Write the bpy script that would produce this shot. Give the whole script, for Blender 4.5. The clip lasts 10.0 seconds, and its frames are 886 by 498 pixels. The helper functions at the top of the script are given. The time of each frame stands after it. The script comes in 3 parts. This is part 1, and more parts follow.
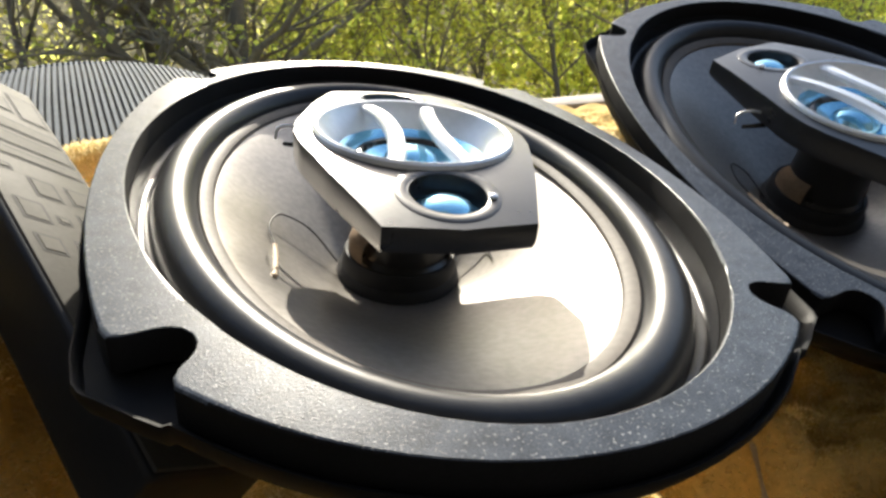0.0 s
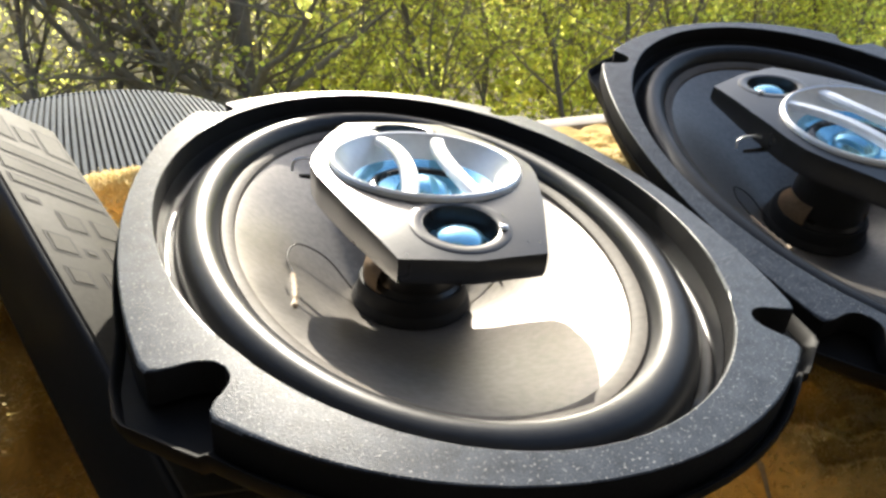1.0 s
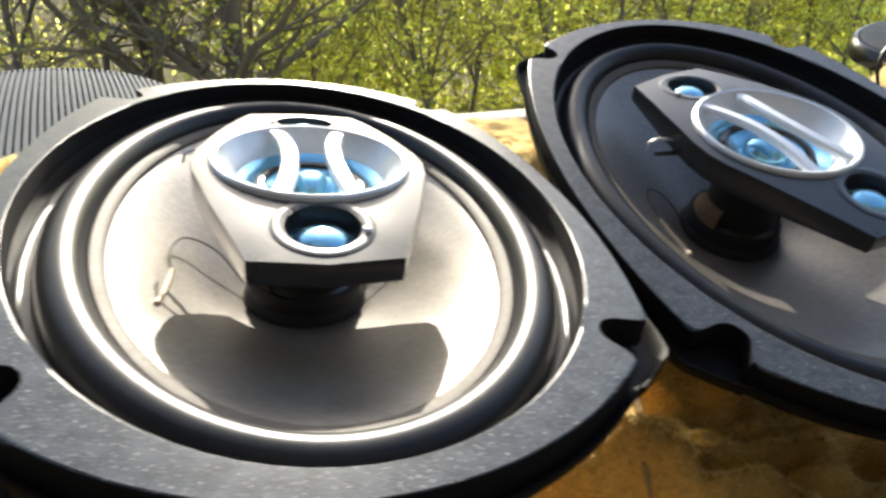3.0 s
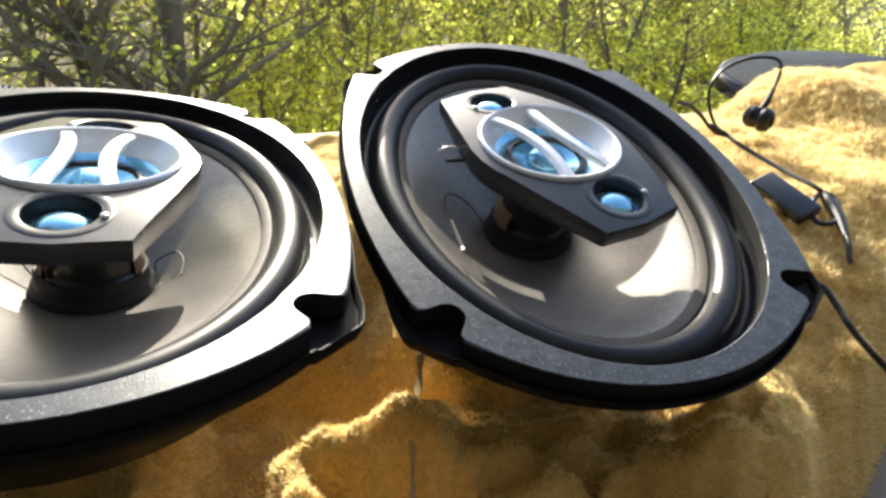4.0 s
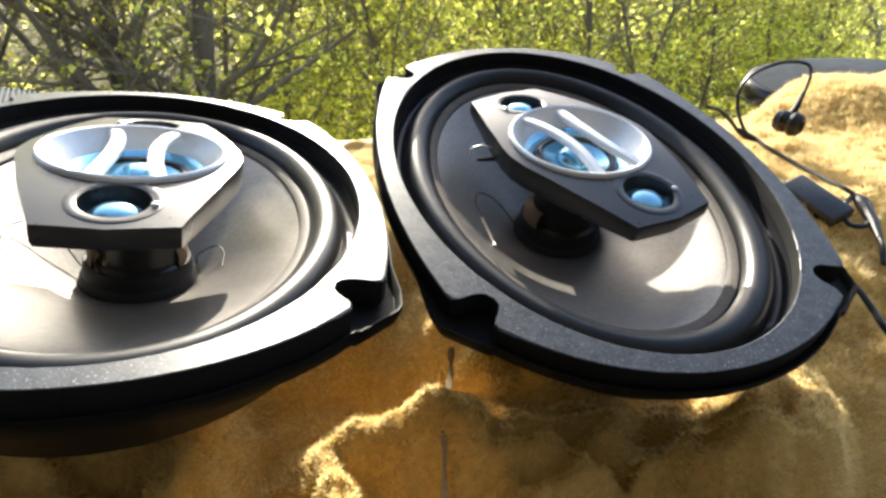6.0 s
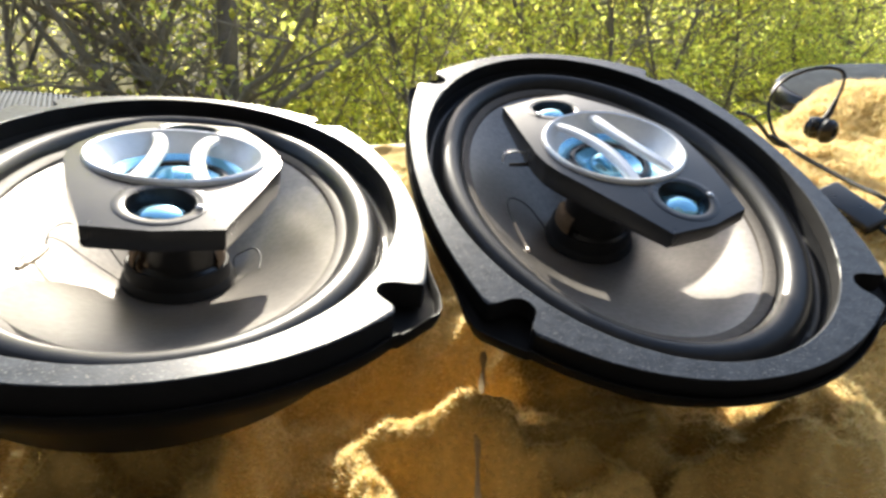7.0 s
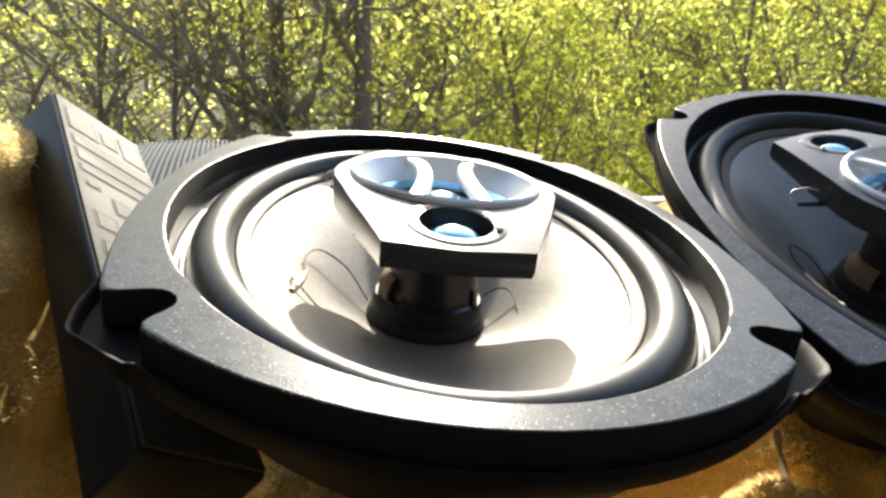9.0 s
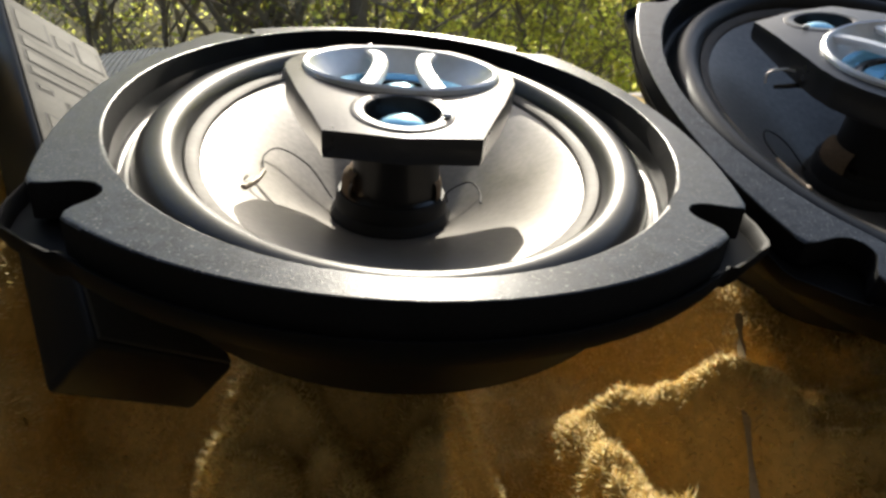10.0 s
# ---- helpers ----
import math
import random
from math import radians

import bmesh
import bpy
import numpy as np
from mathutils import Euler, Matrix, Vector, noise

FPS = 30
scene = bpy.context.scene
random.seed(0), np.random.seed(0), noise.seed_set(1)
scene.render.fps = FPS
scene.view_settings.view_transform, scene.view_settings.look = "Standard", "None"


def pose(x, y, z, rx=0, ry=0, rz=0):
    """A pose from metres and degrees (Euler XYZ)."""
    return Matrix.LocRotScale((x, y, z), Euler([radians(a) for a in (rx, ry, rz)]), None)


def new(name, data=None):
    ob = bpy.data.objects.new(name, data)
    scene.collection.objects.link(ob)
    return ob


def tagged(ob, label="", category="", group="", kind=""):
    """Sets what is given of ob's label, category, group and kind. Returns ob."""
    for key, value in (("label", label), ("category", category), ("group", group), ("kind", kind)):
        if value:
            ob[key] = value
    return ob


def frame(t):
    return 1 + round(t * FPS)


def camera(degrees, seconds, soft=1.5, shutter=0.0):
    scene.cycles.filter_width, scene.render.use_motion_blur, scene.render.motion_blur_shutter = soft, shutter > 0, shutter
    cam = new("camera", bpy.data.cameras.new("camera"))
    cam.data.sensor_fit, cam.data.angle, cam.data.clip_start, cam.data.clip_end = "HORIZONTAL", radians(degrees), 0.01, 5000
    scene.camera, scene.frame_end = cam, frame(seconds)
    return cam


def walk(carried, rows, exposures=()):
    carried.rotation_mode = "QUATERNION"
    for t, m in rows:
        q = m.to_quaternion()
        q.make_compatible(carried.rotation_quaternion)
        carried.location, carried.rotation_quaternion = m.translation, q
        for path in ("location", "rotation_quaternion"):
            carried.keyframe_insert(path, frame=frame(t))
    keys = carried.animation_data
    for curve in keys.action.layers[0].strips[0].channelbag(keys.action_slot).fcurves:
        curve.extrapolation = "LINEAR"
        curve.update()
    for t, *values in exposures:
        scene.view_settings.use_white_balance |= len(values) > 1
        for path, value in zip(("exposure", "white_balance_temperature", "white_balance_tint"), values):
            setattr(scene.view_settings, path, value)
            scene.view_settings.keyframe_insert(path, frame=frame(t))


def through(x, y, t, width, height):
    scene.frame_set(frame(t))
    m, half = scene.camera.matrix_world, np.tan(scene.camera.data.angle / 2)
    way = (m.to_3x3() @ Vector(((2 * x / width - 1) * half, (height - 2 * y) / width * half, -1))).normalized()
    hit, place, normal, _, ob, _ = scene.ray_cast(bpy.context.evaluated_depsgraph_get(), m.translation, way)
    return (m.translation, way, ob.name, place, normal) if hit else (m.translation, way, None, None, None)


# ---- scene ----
cam = camera(70.85, 10.0, 2.8, 0.4)
PATH = [
    (0, -0.04326, -0.17854, 0.13639, 71.405, 3.174, -17.419),
    (0.5, -0.04549, -0.18116, 0.13966, 72.770, 3.280, -17.844),
    (1, -0.04623, -0.18279, 0.14167, 72.897, 3.979, -17.130),
    (1.5, -0.04615, -0.18054, 0.14229, 72.501, 3.987, -17.969),
    (2, -0.04837, -0.18241, 0.14238, 72.608, 4.019, -17.844),
    (2.2, -0.04948, -0.18342, 0.14382, 72.885, 3.389, -17.852),
    (3.3, 0.00690, -0.19783, 0.14352, 71.125, 2.010, -17.597),
    (3.5, 0.01995, -0.20748, 0.13874, 72.453, 1.333, -19.794),
    (3.8, 0.03132, -0.22450, 0.14011, 73.818, 1.633, -20.104),
    (4, 0.03564, -0.22820, 0.13708, 73.681, 0.954, -21.352),
    (4.2, 0.03257, -0.23394, 0.13664, 73.786, 0.468, -20.912),
    (4.5, 0.03402, -0.23784, 0.13521, 74.483, 1.845, -17.961),
    (5, 0.03486, -0.23798, 0.13252, 74.742, 1.315, -19.217),
    (5.2, 0.03333, -0.23738, 0.13298, 75.532, 1.695, -18.233),
    (6.3, 0.03003, -0.23235, 0.13152, 74.775, 1.140, -19.470),
    (6.5, 0.03036, -0.23380, 0.13132, 75.023, 1.323, -18.803),
    (7, 0.02409, -0.23239, 0.13236, 75.391, 1.145, -17.493),
    (7.3, 0.01326, -0.22566, 0.13297, 75.865, 1.310, -15.325),
    (7.5, 0.00121, -0.21889, 0.13563, 79.168, 0.599, -13.308),
    (7.8, -0.01765, -0.20890, 0.12908, 82.799, 0.901, -8.393),
    (8, -0.02123, -0.20239, 0.12316, 81.559, 0.011, -7.546),
    (8.5, -0.02436, -0.19598, 0.11713, 83.304, 0.121, -6.793),
    (9, -0.02309, -0.19306, 0.11732, 81.802, 0.718, -7.233),
    (9.5, -0.02081, -0.19386, 0.11617, 80.330, 0.611, -7.425),
    (9.7, -0.01600, -0.19661, 0.11243, 76.099, 0.479, -6.791),
    (10, -0.00923, -0.19490, 0.11178, 73.605, 2.501, -6.944),
]
walk(cam, [(r[0], pose(*r[1:])) for r in PATH], [(0.0, 1.1, 6080, 8), (2.2, 1.22, 6080, 8), (3.3, 1.18, 6080, 8), (3.9, 1.36, 6080, 8), (6.5, 1.38, 6080, 8), (8.5, 1.2, 6080, 8), (9.4, 1.26, 6080, 8), (10.0, 0.34, 6080, 8)])
# camera end
# ---- light ----
world = bpy.data.worlds.new("sky")
scene.world = world
world.use_nodes = True
wn = world.node_tree
sky = wn.nodes.new("ShaderNodeTexSky")
sky.sky_type, sky.sun_disc = "NISHITA", False
sky.dust_density, sky.air_density = 3.5, 1.2
sky.sun_elevation, sky.sun_rotation = radians(32.0), radians(11.0)
wn.links.new(sky.outputs[0], wn.nodes["Background"].inputs[0])
wn.nodes["Background"].inputs[1].default_value = 0.12
sun = new("sun", bpy.data.lights.new("sun", "SUN"))
sun.data.energy, sun.data.angle, sun.data.color = 5.0, radians(0.6), (1.0, 0.88, 0.70)
SUN_WAY = Vector((-0.163, -0.829, -0.534))
sun.rotation_mode = "QUATERNION"
sun.rotation_quaternion = SUN_WAY.to_track_quat("-Z", "Y")

K = 0.94                                    # scale of the loudspeaker drawing
A_POSE = pose(0, 0, 0.105, 12.0, 6.0, 0)
B_POSE = pose(0.1671, -0.0039, 0.1015, 24.07, 0.12, -8.05)


# ---- materials ----
def material(name, base, rough=0.5, metal=0.0, grain=0.0, scale=200.0, bump=0.0, spread=0.25, spec=0.5, coat=0.0, rough_var=0.1, detail=4, harsh=0.5, glints=0.0, deep=0.0003):
    """Principled surface with colour variation at two scales and a fine relief."""
    m = bpy.data.materials.new(name)
    m.use_nodes = True
    nt = m.node_tree
    p = nt.nodes["Principled BSDF"]
    tc = nt.nodes.new("ShaderNodeTexCoord")
    n1, n2 = nt.nodes.new("ShaderNodeTexNoise"), nt.nodes.new("ShaderNodeTexNoise")
    n1.inputs["Scale"].default_value, n1.inputs["Detail"].default_value, n1.inputs["Roughness"].default_value = scale, detail, harsh
    n2.inputs["Scale"].default_value, n2.inputs["Detail"].default_value = scale / 12, 3
    add = nt.nodes.new("ShaderNodeMath")
    add.operation = "ADD"
    for n in (n1, n2):
        nt.links.new(tc.outputs["Object"], n.inputs["Vector"])
    nt.links.new(n1.outputs["Fac"], add.inputs[0])
    nt.links.new(n2.outputs["Fac"], add.inputs[1])
    ramp = nt.nodes.new("ShaderNodeMapRange")
    ramp.inputs[1].default_value, ramp.inputs[2].default_value = 0.6, 1.4
    nt.links.new(add.outputs[0], ramp.inputs[0])
    mix = nt.nodes.new("ShaderNodeMix")
    mix.data_type = "RGBA"
    mix.inputs[6].default_value = (*[c * (1 - spread) for c in base], 1)
    mix.inputs[7].default_value = (*[min(1, c * (1 + spread)) for c in base], 1)
    nt.links.new(ramp.outputs[0], mix.inputs[0])
    colour = mix
    # pale dots in the base colour imitate sparkling glints
    if glints:
        n3, cut, top = nt.nodes.new("ShaderNodeTexNoise"), nt.nodes.new("ShaderNodeMapRange"), nt.nodes.new("ShaderNodeMix")
        n3.inputs["Scale"].default_value, n3.inputs["Detail"].default_value = scale * 0.6, 1
        nt.links.new(tc.outputs["Object"], n3.inputs["Vector"])
        cut.inputs[1].default_value, cut.inputs[2].default_value = 0.62, 0.74
        nt.links.new(n3.outputs["Fac"], cut.inputs[0])
        top.data_type = "RGBA"
        top.inputs[7].default_value = (glints, glints, glints, 1)
        nt.links.new(cut.outputs[0], top.inputs[0])
        nt.links.new(mix.outputs[2], top.inputs[6])
        colour = top
    nt.links.new(colour.outputs[2], p.inputs["Base Color"])
    rr = nt.nodes.new("ShaderNodeMapRange")
    rr.inputs[3].default_value, rr.inputs[4].default_value = max(0.02, rough - rough_var), min(1, rough + rough_var)
    nt.links.new(n2.outputs["Fac"], rr.inputs[0])
    nt.links.new(rr.outputs[0], p.inputs["Roughness"])
    p.inputs["Metallic"].default_value = metal
    p.inputs["Specular IOR Level"].default_value = spec
    p.inputs["Coat Weight"].default_value = coat
    p.inputs["Coat Roughness"].default_value = 0.14
    if bump:
        b = nt.nodes.new("ShaderNodeBump")
        b.inputs["Strength"].default_value, b.inputs["Distance"].default_value = bump, deep
        nt.links.new(n1.outputs["Fac"], b.inputs["Height"])
        nt.links.new(b.outputs[0], p.inputs["Normal"])
        nt.links.new(b.outputs[0], p.inputs["Coat Normal"])
    return m


GASKET = material("gasket_foam", (0.056, 0.065, 0.080), 0.35, scale=2600, bump=0.4, spread=0.65, spec=0.28, rough_var=0.05, detail=2, harsh=0.55, glints=0.30, deep=0.00017)
FOAM_SIDE = material("foam_dark_side", (0.010, 0.010, 0.011), 0.7, scale=1500, bump=0.3, spread=0.3, spec=0.15)
SURROUND = material("rubber_surround", (0.020, 0.021, 0.023), 0.34, scale=300, bump=0.08, spread=0.3, spec=0.30)
CONE = material("pressed_cone", (0.200, 0.184, 0.167), 0.42, metal=0.5, scale=500, bump=0.04, spread=0.3, spec=0.8, coat=0.12, rough_var=0.12)
STEEL = material("black_painted_steel", (0.008, 0.008, 0.0085), 0.58, scale=260, bump=0.1, spread=0.3, spec=0.12)
PLASTIC = material("black_plastic", (0.028, 0.027, 0.026), 0.29, scale=900, bump=0.10, spread=0.25, spec=0.65, rough_var=0.06)
SHINY = material("glossy_black_plastic", (0.012, 0.012, 0.013), 0.16, scale=300, spread=0.2)
SILVER = material("satin_silver", (0.84, 0.86, 0.89), 0.34, metal=0.35, scale=400, spread=0.08, rough_var=0.06)
BLUE = material("blue_dome", (0.33, 0.66, 0.86), 0.2, metal=0.75, scale=150, spread=0.12, rough_var=0.05)
CLOTH = material("spider_cloth", (0.24, 0.16, 0.09), 0.85, scale=1200, bump=0.4)
GLUE = material("glued_edge", (0.12, 0.105, 0.09), 0.6, scale=500, bump=0.15, spread=0.25, spec=0.2)
FERRITE = material("ferrite_magnet", (0.020, 0.020, 0.021), 0.6, scale=300, bump=0.2, spec=0.3)
# remote's face: paler, warmer copy of its black plastic, with reflected light coloured in
REMOTE = material("remote_face_lit", (0.052, 0.049, 0.041), 0.68, scale=500, bump=0.1, spread=0.2, spec=0.16)
REMOTE_SIDE = material("remote_side", (0.008, 0.0085, 0.010), 0.45, scale=500, bump=0.08, spec=0.25)
GAP_DARK = material("gap_dark", (0.006, 0.006, 0.006), 0.8, scale=300)
GRILLE = material("grille_plastic", (0.120, 0.138, 0.155), 0.75, scale=600, bump=0.15, spec=0.15)
CORD = material("rubber_cord", (0.012, 0.012, 0.013), 0.4, scale=600)
CLEAR = material("clear_filament", (0.48, 0.37, 0.22), 0.25, scale=600)
BEAD = material("dried_glue", (0.55, 0.43, 0.30), 0.45, scale=900, bump=0.2)
WOOD = material("weathered_wood", (0.30, 0.26, 0.22), 0.8, scale=60, bump=0.5, spread=0.35)
BARK = material("bark", (0.20, 0.16, 0.125), 0.9, scale=30, bump=1.0, spread=0.4)
TWIG = material("twig_bark", (0.30, 0.25, 0.19), 0.85, scale=40, spread=0.35)
BLOCKER = material("dark_blocker", (0.028, 0.028, 0.030), 0.8, scale=20, bump=0.3)
SOIL = material("leaf_litter", (0.21, 0.19, 0.095), 0.95, scale=9, bump=1.0, spread=0.6)


def thin_material(name, base, through, share, spread):
    """Leaf or pile: diffuse and translucent, varied from piece to piece."""
    m = bpy.data.materials.new(name)
    m.use_nodes = True
    nt = m.node_tree
    nt.nodes.remove(nt.nodes["Principled BSDF"])
    geo = nt.nodes.new("ShaderNodeNewGeometry")
    hsv = []
    for colour in (base, through):
        h = nt.nodes.new("ShaderNodeHueSaturation")
        h.inputs["Color"].default_value = (*colour, 1)
        v = nt.nodes.new("ShaderNodeMapRange")
        v.inputs[3].default_value, v.inputs[4].default_value = 1 - spread, 1 + spread
        nt.links.new(geo.outputs["Random Per Island"], v.inputs[0])
        nt.links.new(v.outputs[0], h.inputs["Value"])
        u = nt.nodes.new("ShaderNodeMapRange")
        u.inputs[3].default_value, u.inputs[4].default_value = 0.48, 0.52
        w = nt.nodes.new("ShaderNodeMath")
        w.operation = "FRACT"
        w7 = nt.nodes.new("ShaderNodeMath")
        w7.operation = "MULTIPLY"
        w7.inputs[1].default_value = 37.0
        nt.links.new(geo.outputs["Random Per Island"], w7.inputs[0])
        nt.links.new(w7.outputs[0], w.inputs[0])
        nt.links.new(w.outputs[0], u.inputs[0])
        nt.links.new(u.outputs[0], h.inputs["Hue"])
        hsv.append(h)
    d, t = nt.nodes.new("ShaderNodeBsdfDiffuse"), nt.nodes.new("ShaderNodeBsdfTranslucent")
    mix = nt.nodes.new("ShaderNodeMixShader")
    mix.inputs[0].default_value = share
    nt.links.new(hsv[0].outputs[0], d.inputs["Color"])
    nt.links.new(hsv[1].outputs[0], t.inputs["Color"])
    nt.links.new(d.outputs[0], mix.inputs[1])
    nt.links.new(t.outputs[0], mix.inputs[2])
    nt.links.new(mix.outputs[0], nt.nodes["Material Output"].inputs["Surface"])
    return m


LEAF = thin_material("young_leaf", (0.22, 0.26, 0.045), (0.96, 0.97, 0.25), 0.86, 0.55)
PILE = thin_material("plush_pile", (0.80, 0.615, 0.235), (0.97, 0.86, 0.52), 0.50, 0.15)
PLUSH = material("plush_backing", (0.60, 0.42, 0.15), 0.95, scale=350, bump=0.8, spread=0.3, spec=0.1)


# ---- building tools ----
def mesh_object(name, verts, faces, mat, parent=None, label="", smooth=True):
    me = bpy.data.meshes.new(name)
    me.from_pydata([tuple(v) for v in verts], [], [tuple(f) for f in faces])
    me.materials.append(mat)
    me.validate()
    if smooth:
        me.shade_smooth()
    ob = new(name, me)
    if parent is not None:
        ob.parent = parent
    if label:
        ob["label"] = label
    return ob


def part(name, bm, mat, parent=None, label="", smooth=True, sharp=35):
    bmesh.ops.recalc_face_normals(bm, faces=bm.faces)
    for f in bm.faces:
        f.smooth = smooth
    for e in bm.edges:
        if len(e.link_faces) == 2 and e.calc_face_angle(0) > radians(sharp):
            e.smooth = False
    me = bpy.data.meshes.new(name)
    bm.to_mesh(me)
    bm.free()
    me.materials.append(mat)
    ob = new(name, me)
    if parent is not None:
        ob.parent = parent
    if label:
        ob["label"] = label
    return ob


def empty(name, m):
    e = new(name)
    e.empty_display_size = 0.02
    e.matrix_basis = m
    return e


def rings(sections, closed=True, cap=(False, False)):
    """A bmesh skin over sections, each a list of the same number of points."""
    bm = bmesh.new()
    rows = [[bm.verts.new(p) for p in s] for s in sections]
    n = len(rows[0])
    for a, b in zip(rows, rows[1:]):
        for i in range(n if closed else n - 1):
            j = (i + 1) % n
            bm.faces.new((a[i], a[j], b[j], b[i]))
    if cap[0]:
        bm.faces.new(rows[0])
    if cap[1]:
        bm.faces.new(rows[-1][::-1])
    return bm


def oval(a, b, z, n=96, phase=0.0):
    return [(K * a * math.cos(2 * math.pi * i / n + phase), K * b * math.sin(2 * math.pi * i / n + phase), K * z) for i in range(n)]


def tube(points, radius, sides=8, caps=True):
    """A round cord along points; radius a number or one per point."""
    pts = [Vector(p) for p in points]
    rad = radius if isinstance(radius, (list, tuple)) else [radius] * len(pts)
    sections, up = [], Vector((0.123, 0.31, 0.94))
    for i, p in enumerate(pts):
        way = (pts[min(i + 1, len(pts) - 1)] - pts[max(i - 1, 0)]).normalized()
        x = way.cross(up).normalized() if abs(way.dot(up)) < 0.97 else way.cross(Vector((1, 0, 0))).normalized()
        y = way.cross(x)
        sections.append([p + rad[i] * (math.cos(2 * math.pi * k / sides) * x + math.sin(2 * math.pi * k / sides) * y) for k in range(sides)])
    return rings(sections, cap=(caps, caps))


def spline(ctrl, steps=8):
    """Smooth points through the given ones."""
    c = [Vector(p) for p in ctrl]
    c = [2 * c[0] - c[1], *c, 2 * c[-1] - c[-2]]
    out = []
    for i in range(1, len(c) - 2):
        p0, p1, p2, p3 = c[i - 1:i + 3]
        for s in range(steps):
            t = s / steps
            out.append(0.5 * (2 * p1 + (p2 - p0) * t + (2 * p0 - 5 * p1 + 4 * p2 - p3) * t * t + (3 * p1 - p0 - 3 * p2 + p3) * t ** 3))
    return out + [c[-2]]


def box(x0, x1, y0, y1, z0, z1, bevel=0.0, segments=2):
    bm = bmesh.new()
    bmesh.ops.create_cube(bm, size=1.0, matrix=Matrix.Translation(((x0 + x1) / 2, (y0 + y1) / 2, (z0 + z1) / 2)) @ Matrix.Diagonal((x1 - x0, y1 - y0, z1 - z0, 1)))
    if bevel:
        bmesh.ops.bevel(bm, geom=bm.edges[:], offset=bevel, segments=segments, affect="EDGES", profile=0.5)
    return bm


# ---- the loudspeakers ----
def quadrant(tab, notch):
    """Points of one quarter of the flange outline, from the side to the end (x, y > 0)."""
    side = [(0.0862 * math.cos(t), 0.162 * math.sin(t)) for t in np.linspace(0, 0.535, 9)]
    end = [(0.1013 * math.cos(t), 0.1251 * math.sin(t)) for t in np.linspace(0.925, math.pi / 2, 12)]
    if notch:
        return side + [(0.0725, 0.0856), (0.0706, 0.0858), (0.0679, 0.0851), (0.0655, 0.0843), (0.0632, 0.0840), (0.0608, 0.0846), (0.0590, 0.0864),
                       (0.0581, 0.0889), (0.0583, 0.0914), (0.0594, 0.0938), (0.0608, 0.0962), (0.0613, 0.0978)] + end
    k = tab
    return side[:-2] + [(0.0782 + k, 0.0700), (0.0775 + k, 0.0800), (0.0757 + k, 0.0880), (0.0742 + k, 0.0905), (0.0715 + k, 0.0925), (0.0665, 0.0965 + k), (0.0622, 0.0996 + k)] + end


def flange(tab, notch, grow=0.0):
    q = quadrant(tab, notch)
    ring = q[:-1] + [(-x, y) for x, y in q[::-1]][:-1] + [(-x, -y) for x, y in q][:-1] + [(x, -y) for x, y in q[::-1]][:-1]
    return [Vector((K * x * (1 + grow), K * y * (1 + grow), 0)) for x, y in ring]


def inner_match(outline, a, b):
    """The point of an oval opening abreast of each outline point."""
    out = []
    for p in outline:
        t = math.atan2(p.y / b, p.x / a)
        out.append(Vector((K * a * math.cos(t), K * b * math.sin(t), 0)))
    return out


def slab_ring(outline, opening, top, bottom, soft):
    up = lambda pts, z: [Vector((p.x, p.y, K * z)) for p in pts]  # noqa: E731
    mid = lambda k, z: [Vector((o.x + (i.x - o.x) * k, o.y + (i.y - o.y) * k, K * z)) for o, i in zip(outline, opening)]  # noqa: E731
    s = [up(outline, bottom), up(outline, top - soft), mid(0.02, top - 0.3 * soft), mid(0.05, top), mid(0.08, top), mid(0.92, top),
         mid(0.95, top), mid(0.98, top - 0.3 * soft), up(opening, top - soft), up(opening, bottom), up(outline, bottom)]
    return rings(s)


def bridge_outline(scale=1.0, n=9):
    """Plan of the tweeter bridge: a long six-sided plate with rounded shoulders."""
    c = [(0.0195, -0.0570), (0.0290, -0.0300), (0.0352, -0.0085), (0.0362, 0.0), (0.0352, 0.0085), (0.0290, 0.0300), (0.0195, 0.0570)]
    pts = [(x, y) for x, y in c] + [(0.0, 0.0595)] + [(-x, y) for x, y in c[::-1]] + [(0.0, -0.0595)]
    return [Vector((K * x * scale, K * y * scale, 0)) for x, y in pts]


def crown(x, y):
    return 0.0078 - 0.0040 * (y / K / 0.057) ** 2 - 0.0010 * (x / K / 0.036) ** 2


def cone_z(x, y):
    """Depth of the cone under a place of the plan."""
    lo, hi = 0.0, 1.0
    for _ in range(24):
        u = (lo + hi) / 2
        a, b = 0.0602 - 0.0397 * u, 0.0978 - 0.0773 * u
        lo, hi = (u, hi) if (x / a) ** 2 + (y / b) ** 2 < 1 else (lo, u)
    return -0.0130 - 0.0300 * lo ** 1.12


